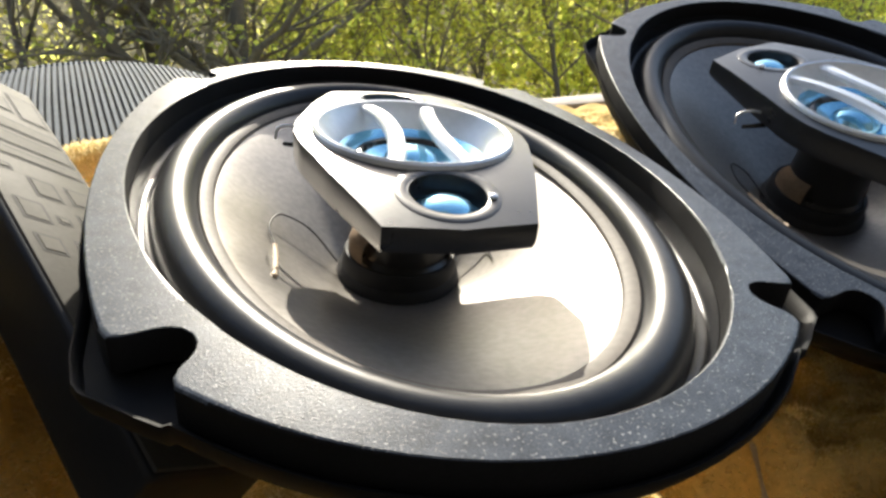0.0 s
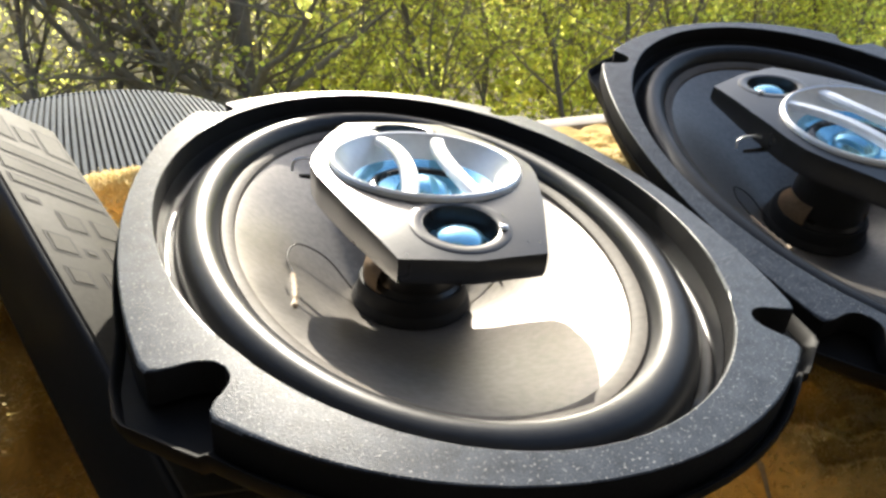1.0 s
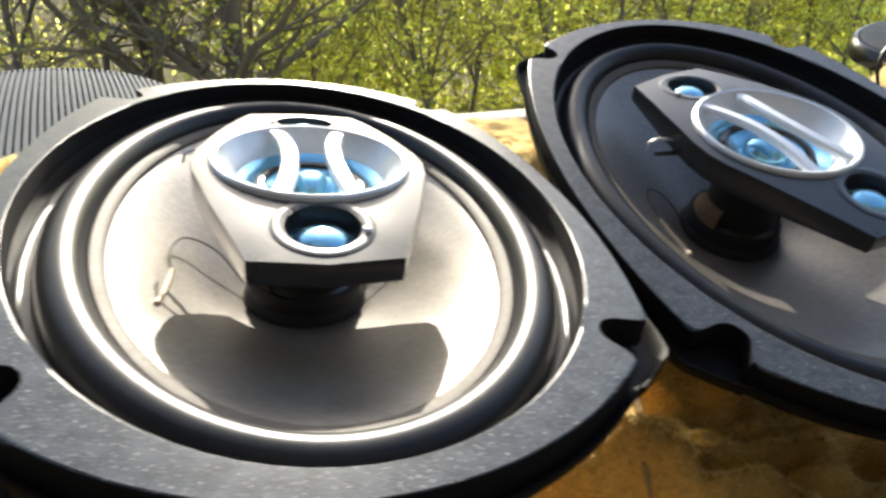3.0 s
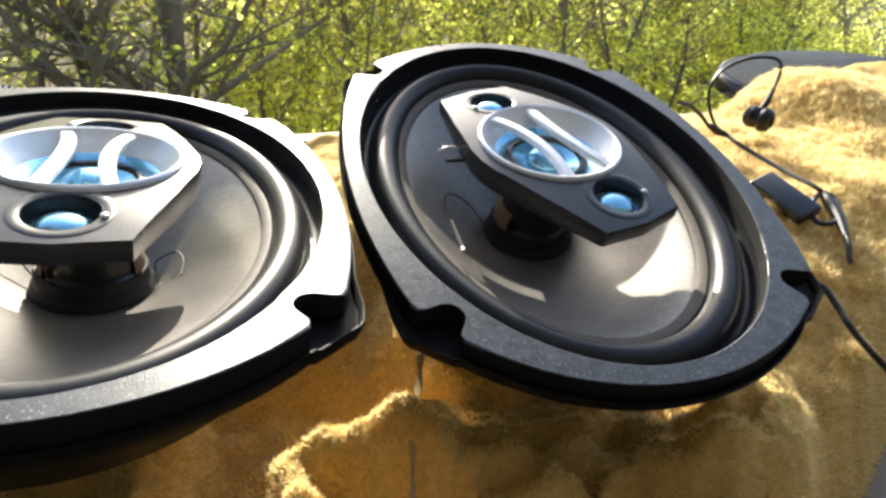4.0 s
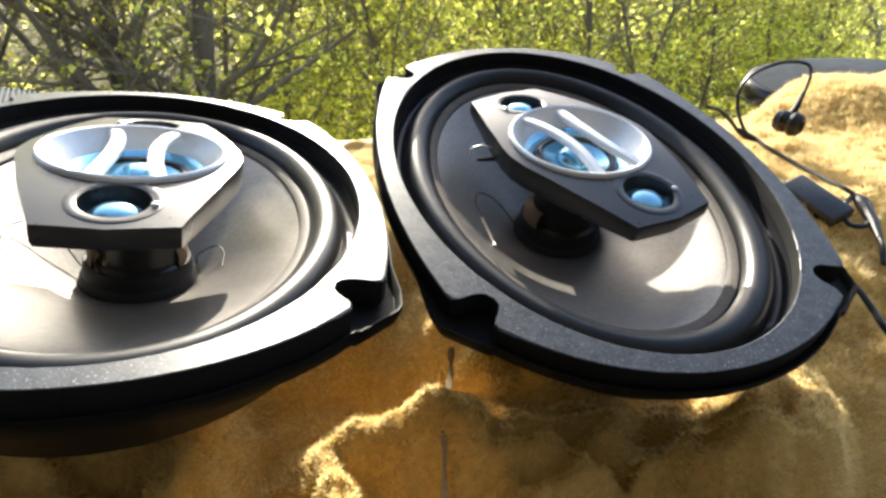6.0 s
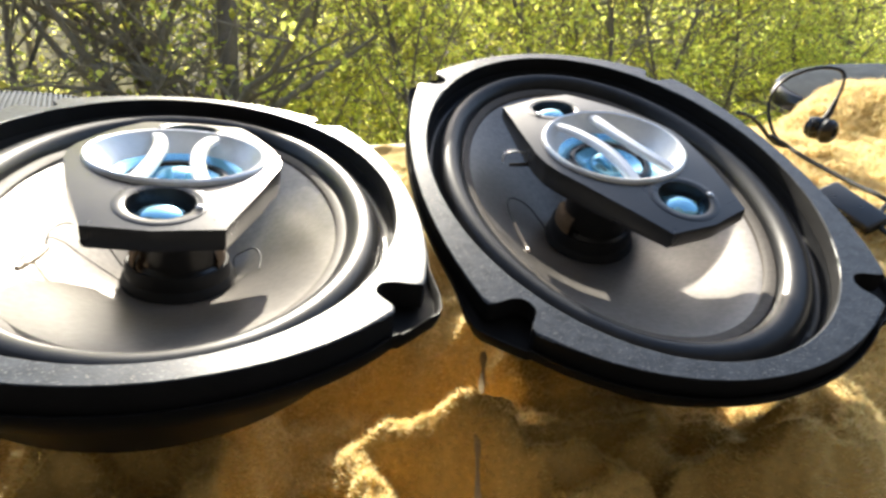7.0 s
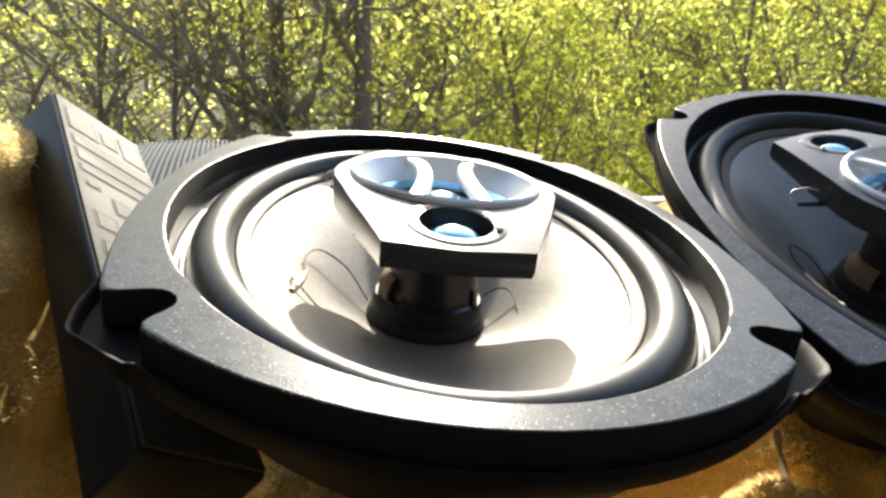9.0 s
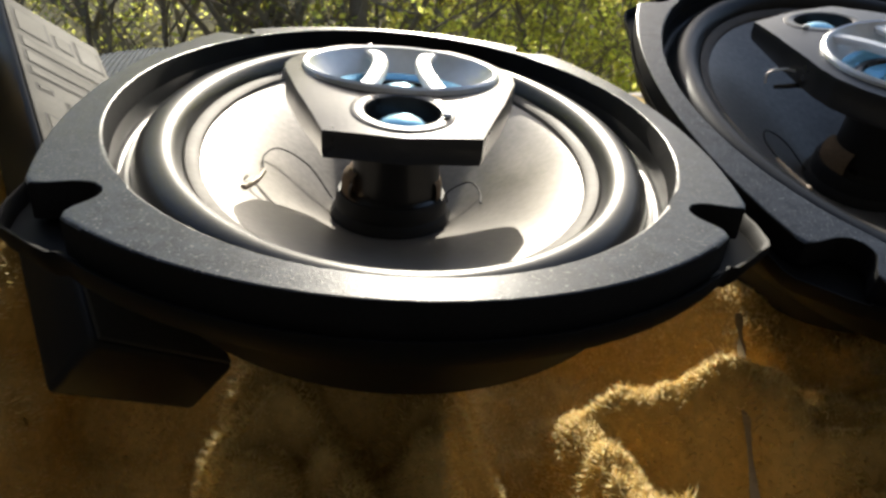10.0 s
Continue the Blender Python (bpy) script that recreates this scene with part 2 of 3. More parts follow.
def loudspeaker(m, turn, label):
    """A coaxial oval loudspeaker lying on its magnet; turn: how far its bridge is twisted."""
    sp = empty("loudspeaker", m)
    tagged(sp, label, "loudspeaker", "pair of car loudspeakers")
    # flange gasket with four notches
    out = flange(0, True)
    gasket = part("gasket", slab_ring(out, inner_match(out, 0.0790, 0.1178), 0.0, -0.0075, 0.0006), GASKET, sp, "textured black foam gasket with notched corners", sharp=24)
    # faces that point sideways or down get the darker foam colour
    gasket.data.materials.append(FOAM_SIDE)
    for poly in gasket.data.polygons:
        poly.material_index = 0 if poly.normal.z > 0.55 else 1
    # steel basket: corner tabs, skirt, ribs
    tab = flange(0.0006, False)
    op = inner_match(tab, 0.0796, 0.1184)
    lipo = [p * 1.012 for p in tab]
    up = lambda pts, z: [Vector((p.x, p.y, K * z)) for p in pts]  # noqa: E731
    part("basket_flange", rings([up(tab, -0.0092), up(lipo, -0.0060), up([p * 1.018 for p in tab], -0.0058), up([p * 1.02 for p in tab], -0.0075),
                                 up([p * 1.006 for p in tab], -0.0112), up(op, -0.0110), up(op, -0.0092), up(tab, -0.0092)]), STEEL, sp, "black pressed steel rim", sharp=60)
    part("basket", rings([oval(0.0800, 0.1190, -0.0110), oval(0.0775, 0.1130, -0.028), oval(0.066, 0.090, -0.047), oval(0.050, 0.060, -0.0595), oval(0.044, 0.046, -0.0655),
                          oval(0.0425, 0.044, -0.0650), oval(0.0465, 0.053, -0.0570), oval(0.064, 0.088, -0.046), oval(0.0755, 0.1110, -0.027), oval(0.0790, 0.1180, -0.0110), oval(0.0800, 0.1190, -0.0110)]), STEEL, sp)
    part("magnet", rings([oval(0.001, 0.001, -0.0655, 48), oval(0.043, 0.043, -0.0655, 48), oval(0.045, 0.045, -0.0675, 48), oval(0.045, 0.045, -0.0830, 48), oval(0.043, 0.043, -0.0850, 48), oval(0.001, 0.001, -0.0850, 48)]), FERRITE, sp)
    # rolled surround
    s = [oval(0.0788, 0.1175, -0.0072), oval(0.0786, 0.1172, -0.0118), oval(0.0778, 0.1163, -0.0134), oval(0.0758, 0.1138, -0.0138)]
    for i in range(17):
        t = math.pi * i / 16
        off = 0.0098 - 0.0062 * math.cos(t)
        s.append(oval(0.0782 - off, 0.1176 - 1.06 * off, -0.0130 + 0.0072 * math.sin(t)))
    s += [oval(0.0618, 0.1002, -0.0124), oval(0.0606, 0.0986, -0.0126)]
    part("surround", rings(s), SURROUND, sp, "rolled black rubber surround", sharp=70)
    # cone
    s = [oval(0.0618, 0.0998, -0.0130)]
    for i in range(15):
        u = i / 14
        a, b = 0.0602 + (0.0205 - 0.0602) * u, 0.0978 + (0.0205 - 0.0978) * u
        s.append(oval(a, b, -0.0132 - 0.0300 * u ** 1.12))
    part("cone", rings(s), CONE, sp, "glossy dark pressed cone")
    part("glue_ring", rings([oval(0.0624, 0.1008, -0.0122), oval(0.0618, 0.1000, -0.0115), oval(0.0598, 0.0974, -0.0119), oval(0.0584, 0.0956, -0.0130), oval(0.0580, 0.0950, -0.0150)]), GLUE, sp, "matt brown-grey glued edge")
    # voice coil collar, spider cloth and post
    # only the cloth ring's sunlit sides are built; its shaded front is left out
    for side in (0.0, math.pi):
        arc = lambda r, z: [(K * r * math.cos(side + t), K * r * math.sin(side + t), K * z) for t in np.linspace(-0.55, 0.55, 15)]  # noqa: E731
        part("cloth_lit_side", rings([arc(0.0172, -0.0385), arc(0.0173, -0.0310), arc(0.0166, -0.0285), arc(0.0150, -0.0268), arc(0.0140, -0.0264), arc(0.0132, -0.0280), arc(0.0130, -0.0385)], closed=False), CLOTH, sp, "sunlit side of the tan cloth ring round the post")
    part("collar", rings([oval(0.0214, 0.0214, -0.0440, 48), oval(0.0204, 0.0204, -0.0405, 48), oval(0.0194, 0.0194, -0.0395, 48), oval(0.0190, 0.0190, -0.0350, 48), oval(0.0184, 0.0184, -0.0340, 48), oval(0.0174, 0.0174, -0.0342, 48), oval(0.0172, 0.0172, -0.0440, 48)]), FERRITE, sp)
    # bridge slab with three round openings
    o = bridge_outline()
    bm = bmesh.new()
    dense = []
    for i, p in enumerate(o):
        q = o[(i + 1) % len(o)]
        dense += [p.lerp(q, k / 6) for k in range(6)]
    edge = [(0.955, -0.0066), (0.985, -0.0060), (1.0, -0.0040), (1.0, 0.0), (0.995, 0.0012)]
    rows = []
    for k, dz in edge:
        rows.append([bm.verts.new((p.x * k, p.y * k, K * (crown(p.x, p.y) - 0.0012 + dz if dz > -0.002 else -0.0015 + (dz + 0.004)))) for p in dense])
    n = len(dense)
    for r0, r1 in zip(rows, rows[1:]):
        for i in range(n):
            bm.faces.new((r0[i], r0[(i + 1) % n], r1[(i + 1) % n], r1[i]))
    bm.faces.new(rows[0])
    holes = [(0.0, 0.0, 0.0292), (0.0, -0.0425, 0.0103), (0.0, 0.0425, 0.0103)]
    edges = [bm.edges.get((rows[-1][i], rows[-1][(i + 1) % n])) for i in range(n)]
    for hx, hy, r in holes:
        c = [bm.verts.new((K * (hx + r * math.cos(2 * math.pi * i / 48)), K * (hy + r * math.sin(2 * math.pi * i / 48)),
                           K * crown(K * (hx + r * math.cos(2 * math.pi * i / 48)), K * (hy + r * math.sin(2 * math.pi * i / 48))))) for i in range(48)]
        edges += [bm.edges.new((c[i], c[(i + 1) % 48])) for i in range(48)]
        d = [bm.verts.new((v.co.x, v.co.y, K * -0.0025)) for v in c]
        for i in range(48):
            bm.faces.new((c[i], c[(i + 1) % 48], d[(i + 1) % 48], d[i]))
    bmesh.ops.triangle_fill(bm, edges=edges, use_beauty=True, use_dissolve=False)
    bridge = part("bridge", bm, PLASTIC, sp, "matt black plastic tweeter bridge", sharp=25)
    bridge.matrix_basis = pose(0.0012, 0, 0, 0, 0, turn)
    part("post", rings([oval(0.0168, 0.0168, -0.0440, 40), oval(0.0166, 0.0166, -0.0350, 40), oval(0.0150, 0.0150, -0.0335, 40), oval(0.0146, 0.0146, -0.0180, 40), oval(0.0175, 0.0175, -0.0110, 40), oval(0.0250, 0.0330, -0.0078, 40), oval(0.0250, 0.0330, -0.0066, 40)], cap=(True, True)), PLASTIC, bridge)
    zt = crown(0, 0)
    circ = lambda r, z, y=0.0, n=56: [(x, yy + K * y, zz) for x, yy, zz in oval(r, r, z, n)]  # noqa: E731
    # silver ring round the middle driver
    part("trim_ring", rings([circ(0.0313, zt - 0.0024), circ(0.0309, zt + 0.0002), circ(0.0301, zt + 0.0009), circ(0.0292, zt + 0.0006), circ(0.0284, zt - 0.0010),
                             circ(0.0248, zt - 0.0046), circ(0.0228, zt - 0.0070), circ(0.0290, zt - 0.0095), circ(0.0313, zt - 0.0024)]), SILVER, bridge, "satin silver trim ring")
    for x in (-0.0098, 0.0098):
        s = []
        for i in range(13):
            u = -1 + i / 6
            y = u * math.sqrt(0.0292 ** 2 - x * x)
            z = zt - 0.0012 + 0.0020 * (1 - u * u)
            bow = x * (1.12 - 0.42 * (1 - u * u))
            s.append([(K * (bow + dx), K * y, K * (z + dz)) for dx, dz in ((-0.0026, -0.0016), (-0.0026, 0.0), (-0.0018, 0.0008), (0.0018, 0.0008), (0.0026, 0.0), (0.0026, -0.0016))])
        part("bar", rings(s, cap=(True, True)), SILVER, bridge, "silver cross bar")
    part("mid_dish", rings([circ(0.0230, zt - 0.0069), circ(0.0214, zt - 0.0076), circ(0.0194, zt - 0.0086), circ(0.0182, zt - 0.0096)]), BLUE, bridge, "blue metallic dish")
    part("mid_groove", rings([circ(0.0183, zt - 0.0095), circ(0.0178, zt - 0.0084), circ(0.0168, zt - 0.0079), circ(0.0154, zt - 0.0081), circ(0.0145, zt - 0.0098)]), SHINY, bridge, "black rolled ring in the dish")
    part("mid_cone", rings([circ(0.0148, zt - 0.0094), circ(0.0130, zt - 0.0103), circ(0.0104, zt - 0.0115), circ(0.0090, zt - 0.0120)]), BLUE, bridge, "blue metallic inner cone")
    part("mid_dome", rings([circ(0.0098, zt - 0.0118)] + [circ(0.0094 * math.cos(t), zt - 0.0116 + 0.0064 * math.sin(t)) for t in np.linspace(0, 1.53, 10)], cap=(False, True)), BLUE, bridge, "blue metallic dome")
    for y in (-0.0425, 0.0425):
        ze = crown(0, K * y)
        lie = lambda pts, ze=ze: [(px, py, pz + K * (crown(px, py) - ze)) for px, py, pz in pts]  # noqa: E731
        part("tweeter_ring", rings([lie(q) for q in (circ(0.0140, ze - 0.0012, y), circ(0.0138, ze + 0.0001, y), circ(0.0132, ze + 0.0003, y), circ(0.0108, ze + 0.0002, y),
                                              circ(0.0102, ze - 0.0002, y), circ(0.0098, ze - 0.0055, y))]), PLASTIC, bridge)
        part("tweeter_dome", rings([circ(0.0100, ze - 0.0056, y), circ(0.0090, ze - 0.0052, y)] + [circ(0.0078 * math.cos(t), ze - 0.0054 + 0.0042 * math.sin(t), y) for t in np.linspace(0, 1.53, 8)], cap=(False, True)), BLUE, bridge, "blue metallic tweeter dome")
        part("screw_dot", rings([lie([(x + K * 0.0112 * (-1 if y > 0 else 1), yy - K * 0.003, zz) for x, yy, zz in circ(r, ze + z, y, 12)]) for r, z in ((0.0012, 0.0004), (0.0011, 0.0010), (0.0005, 0.0013))], cap=(False, True)), SILVER, bridge)
    # lead wires and terminal tag
    wire = spline([(-0.030, 0.020, -0.0005), (-0.036, 0.022, 0.0010), (-0.040, 0.024, -0.0005), (-0.041, 0.0235, -0.004)])
    part("tag_wire", tube([p * K for p in wire], 0.0005, 6), SILVER, bridge, "bare silvery wire end")
    part("tag_arm", tube([Vector(p) * K for p in ((-0.030, 0.017, -0.004), (-0.034, 0.0194, -0.0048), (-0.0385, 0.0215, -0.005))], [0.0011, 0.0009, 0.0007], 6), SHINY, bridge)
    for side in (-1, 1):
        reach = 1.0 if side < 0 else 0.72
        w = [(p.x, p.y, cone_z(p.x, p.y) + 0.0006 + p.z) for p in spline([(side * 0.0205, 0.004, 0.002), (side * 0.0290 * reach, 0.010 * reach, 0.004), (side * 0.0385 * reach, 0.009 * reach, 0.003), (side * 0.0425 * reach, 0.000, 0.001), (side * 0.0415 * reach, -0.010, 0)])]
        part("lead_wire", tube([Vector(p) * K for p in w], 0.00028, 6), FERRITE, sp)
        if side < 0:
            w = [(p.x, p.y, cone_z(p.x, p.y) + 0.0002) for p in spline([(-0.0415, -0.010, 0), (-0.0418, -0.022, 0), (-0.0430, -0.036, 0)])]
            part("glue_bead", tube([Vector(p) * K for p in w], [0.0009 - 0.0004 * (k % 3) / 2 for k in range(len(w))], 8), BEAD, sp, "pale tan glue bead over the wire")
    return sp


loudspeaker(A_POSE, -2.0, "black oval car loudspeaker with blue tweeters resting on plush fabric")
loudspeaker(B_POSE, 20.0, "black oval car loudspeaker tilted up on folded plush fabric")


# ---- plush fabric ----
def bump2(x, y, cx, cy, sx, sy, turn=0.0):
    c, s = math.cos(turn), math.sin(turn)
    u, v = (x - cx) * c + (y - cy) * s, -(x - cx) * s + (y - cy) * c
    return np.exp(-(u / sx) ** 2 - (v / sy) ** 2)


def smooth01(x):
    x = np.clip(x, 0, 1)
    return x * x * (3 - 2 * x)


_grid = np.random.default_rng(5).uniform(-1, 1, (97, 97))


def lumps(x, y, size, shift):
    """Smooth random relief with features of about that size."""
    u, v = x / size + shift, y / size + 1.7 * shift
    i, j = np.floor(u).astype(int), np.floor(v).astype(int)
    a, b = smooth01(u - i), smooth01(v - j)
    g = lambda p, q: _grid[p % 97, q % 97]  # noqa: E731
    return (g(i, j) * (1 - a) + g(i + 1, j) * a) * (1 - b) + (g(i, j + 1) * (1 - a) + g(i + 1, j + 1) * a) * b


def ridge(z, x, y, p, q, width):
    """Pulls the height up to a fold's crest, which runs from p to q."""
    dx, dy = q[0] - p[0], q[1] - p[1]
    t = np.clip(((x - p[0]) * dx + (y - p[1]) * dy) / (dx * dx + dy * dy), 0, 1)
    d = np.hypot(x - p[0] - t * dx, y - p[1] - t * dy) + 0.003 * lumps(x, y, 0.02, 3.3)
    g = np.exp(-(d / width) ** 2)
    return z * (1 - g) + (p[2] + t * (q[2] - p[2])) * g


def crease(z, x, y, p, q, depth, width):
    """Sinks a narrow pocket between two folds, from p to q."""
    dx, dy = q[0] - p[0], q[1] - p[1]
    t = np.clip(((x - p[0]) * dx + (y - p[1]) * dy) / (dx * dx + dy * dy), 0, 1)
    d = np.hypot(x - p[0] - t * dx, y - p[1] - t * dy) + 0.0035 * lumps(x, y, 0.012, 2.9)
    return z - depth * np.exp(-(d / width) ** 2)


def cloth_height(x, y):
    """Height of the draped fabric over the table."""
    z = -0.026 + 0.104 * smooth01((y + 0.02) / 0.16)
    w = smooth01((x - 0.215) / 0.05)
    zr = -0.022 + 0.085 * smooth01((y + 0.13) / 0.17) + (0.026 + 0.044 * smooth01((x - 0.435) / 0.10)) * smooth01((y + 0.01) / 0.19) - 0.06 * smooth01((y - 0.19) / 0.08)
    z = z * (1 - w) + zr * w
    w = smooth01((-x - 0.116) / 0.030)
    zl = -0.03 + 0.158 * smooth01((y + 0.075) / 0.085) - 0.045 * smooth01((y - 0.06) / 0.10)
    z = z * (1 - w) + zl * w
    w = smooth01((-x - 0.112) / 0.02)
    z = z + w * 0.0035 * np.sin(165 * z + 60 * x + 2.2 * lumps(x, y, 0.03, 1.9))
    z = z + 0.026 * bump2(x, y, -0.108, 0.135, 0.034, 0.034)
    z = ridge(z, x, y, (-0.098, 0.040, 0.070), (-0.125, 0.095, 0.113), 0.016)
    under_b = smooth01((x - 0.085) / 0.04) * (1 - smooth01((x - 0.235) / 0.03))
    z = z + 0.036 * under_b * smooth01((y + 0.100) / 0.05) * (1 - smooth01((y - 0.02) / 0.05))
    under_a = smooth01((x + 0.080) / 0.03) * (1 - smooth01((x - 0.006) / 0.024))
    z = z + 0.046 * under_a * smooth01((y + 0.105) / 0.06) * (1 - smooth01((y - 0.01) / 0.05))
    z = ridge(z, x, y, (0.051, -0.015, -0.001), (0.080, -0.026, 0.008), 0.014)
    z = ridge(z, x, y, (0.080, -0.026, 0.008), (0.107, -0.045, 0.018), 0.015)
    z = ridge(z, x, y, (0.107, -0.045, 0.018), (0.150, -0.062, 0.014), 0.014)
    z = ridge(z, x, y, (0.051, -0.015, -0.001), (0.056, -0.079, 0.008), 0.008)
    z = ridge(z, x, y, (0.165, -0.098, 0.014), (0.200, -0.106, 0.024), 0.014)
    z = ridge(z, x, y, (0.200, -0.104, 0.022), (0.240, -0.072, 0.010), 0.012)
    z = ridge(z, x, y, (-0.020, -0.030, 0.000), (0.002, -0.100, -0.004), 0.010)
    z = ridge(z, x, y, (0.110, -0.080, 0.004), (0.160, -0.088, 0.008), 0.009)
    z = z - 0.060 * smooth01((-y - 0.115) / 0.05) - 0.080 * smooth01((x - 0.225) / 0.05) * smooth01((-y - 0.075) / 0.04)
    z = ridge(z, x, y, (0.205, -0.075, 0.016), (0.262, -0.050, 0.014), 0.012)
    z = z - 0.090 * smooth01(((x - 0.197) * 0.47 - (y + 0.117) * 0.88 + 0.006) / 0.024) * smooth01((x - 0.17) / 0.03)
    z = crease(z, x, y, (0.118, -0.050), (0.165, -0.064), 0.016, 0.006)
    z = crease(z, x, y, (0.135, -0.062), (0.141, -0.080), 0.014, 0.005)
    z = crease(z, x, y, (0.170, -0.072), (0.205, -0.084), 0.012, 0.005)
    z = crease(z, x, y, (0.140, -0.092), (0.166, -0.108), 0.014, 0.005)
    z = crease(z, x, y, (-0.074, -0.050), (-0.050, -0.105), 0.018, 0.006)
    z = crease(z, x, y, (-0.034, -0.045), (-0.026, -0.105), 0.018, 0.006)
    z = crease(z, x, y, (0.012, -0.050), (0.015, -0.125), 0.020, 0.006)
    front = smooth01((-y + 0.005) / 0.03)
    z = z + front * (0.0060 * lumps(x, y, 0.022, 5.2) + 0.0030 * lumps(x, y, 0.0085, 6.3) + 0.0013 * lumps(x, y, 0.0040, 8.8))
    z = z + 0.0075 * lumps(x, y, 0.055, 0.4) + (1 - 0.6 * smooth01((x - 0.24) / 0.05)) * (0.0050 * lumps(x, y, 0.026, 1.1) + 0.0028 * lumps(x, y, 0.012, 2.3)) + 0.0006 * lumps(x, y, 0.0055, 4.7)
    return z


def cloth_bulge(x, y, z):
    """Sideways swell of the rolled folds beside the remote control."""
    w = smooth01((-x - 0.108) / 0.022) * smooth01((z + 0.015) / 0.03)
    b = 0.0095 * w * np.sin(172 * z + 55 * x + 1.6 * lumps(x, y, 0.03, 1.9))
    return 0.50 * b, -0.85 * b


def plush_fabric():
    nx, ny = 420, 300
    xs, ys = np.linspace(-0.42, 0.62, nx), np.linspace(-0.20, 0.27, ny)
    X, Y = np.meshgrid(xs, ys)
    Z = cloth_height(X, Y)
    DX, DY = cloth_bulge(X, Y, Z)
    V = np.stack([(X + DX).ravel(), (Y + DY).ravel(), Z.ravel()], 1)
    i = np.arange(nx * ny).reshape(ny, nx)
    F = np.stack([i[:-1, :-1].ravel(), i[:-1, 1:].ravel(), i[1:, 1:].ravel(), i[1:, :-1].ravel()], 1)
    fabric = mesh_object("plush_throw", V.tolist(), F.tolist(), PLUSH)
    tagged(fabric, "folded golden-yellow plush throw with fluffy pile", "blanket")
    # pile: leaning tufts of thin blades
    n = 740000
    rng = np.random.default_rng(11)
    px = rng.uniform(-0.22, 0.58, n)
    py = rng.uniform(-0.13, 0.215, n)
    keep = rng.uniform(0, 1, n) < np.where((np.abs(px - 0.09) < 0.24) & (py < 0.05), 1.0, 0.7)
    px, py = px[keep], py[keep]
    n = len(px)
    e = 0.0015
    pz = cloth_height(px, py)
    N = np.stack([-(cloth_height(px + e, py) - pz) / e, -(cloth_height(px, py + e) - pz) / e, np.ones(n)], 1)
    N /= np.linalg.norm(N, axis=1, keepdims=True)
    clump = np.stack([lumps(px, py, 0.0052, 7.1), lumps(px, py, 0.0052, 9.4), np.zeros(n)], 1) * 0.75
    way = N + clump + rng.normal(0, 0.38, (n, 3))
    way /= np.linalg.norm(way, axis=1, keepdims=True)
    length = (rng.uniform(0.0012, 0.0026, n) * (1 + 0.55 * lumps(px, py, 0.0042, 12.2)) * (1 + 0.9 * smooth01((px - 0.24) / 0.05)))[:, None]
    side = np.cross(way, rng.normal(0, 1, (n, 3)))
    side /= np.linalg.norm(side, axis=1, keepdims=True)
    wid = rng.uniform(0.00015, 0.00027, n)[:, None]
    dx, dy = cloth_bulge(px, py, pz)
    base = np.stack([px + dx, py + dy, pz - 0.0006], 1)
    bend = rng.normal(0, 0.22, (n, 3)) * length
    midp, tip = base + way * length * 0.55, base + way * length + bend
    V = np.empty((n, 5, 3))
    V[:, 0], V[:, 1] = base - side * wid, base + side * wid
    V[:, 2], V[:, 3] = midp + side * wid * 0.8, midp - side * wid * 0.8
    V[:, 4] = tip
    k = np.arange(n)[:, None] * 5
    me = bpy.data.meshes.new("nap")
    me.vertices.add(n * 5)
    me.vertices.foreach_set("co", V.ravel())
    loops = np.concatenate([k + 0, k + 1, k + 2, k + 3, k + 3, k + 2, k + 4], 1).ravel()
    me.loops.add(len(loops))
    me.loops.foreach_set("vertex_index", loops.astype(np.int32))
    me.polygons.add(2 * n)
    me.polygons.foreach_set("loop_start", (np.arange(n)[:, None] * 7 + np.array([0, 4])).ravel().astype(np.int32))
    me.update()
    me.validate()
    me.materials.append(PILE)
    nap = new("nap", me)
    nap.parent = fabric
    tagged(nap, kind="stuff")
    return fabric


plush_fabric()


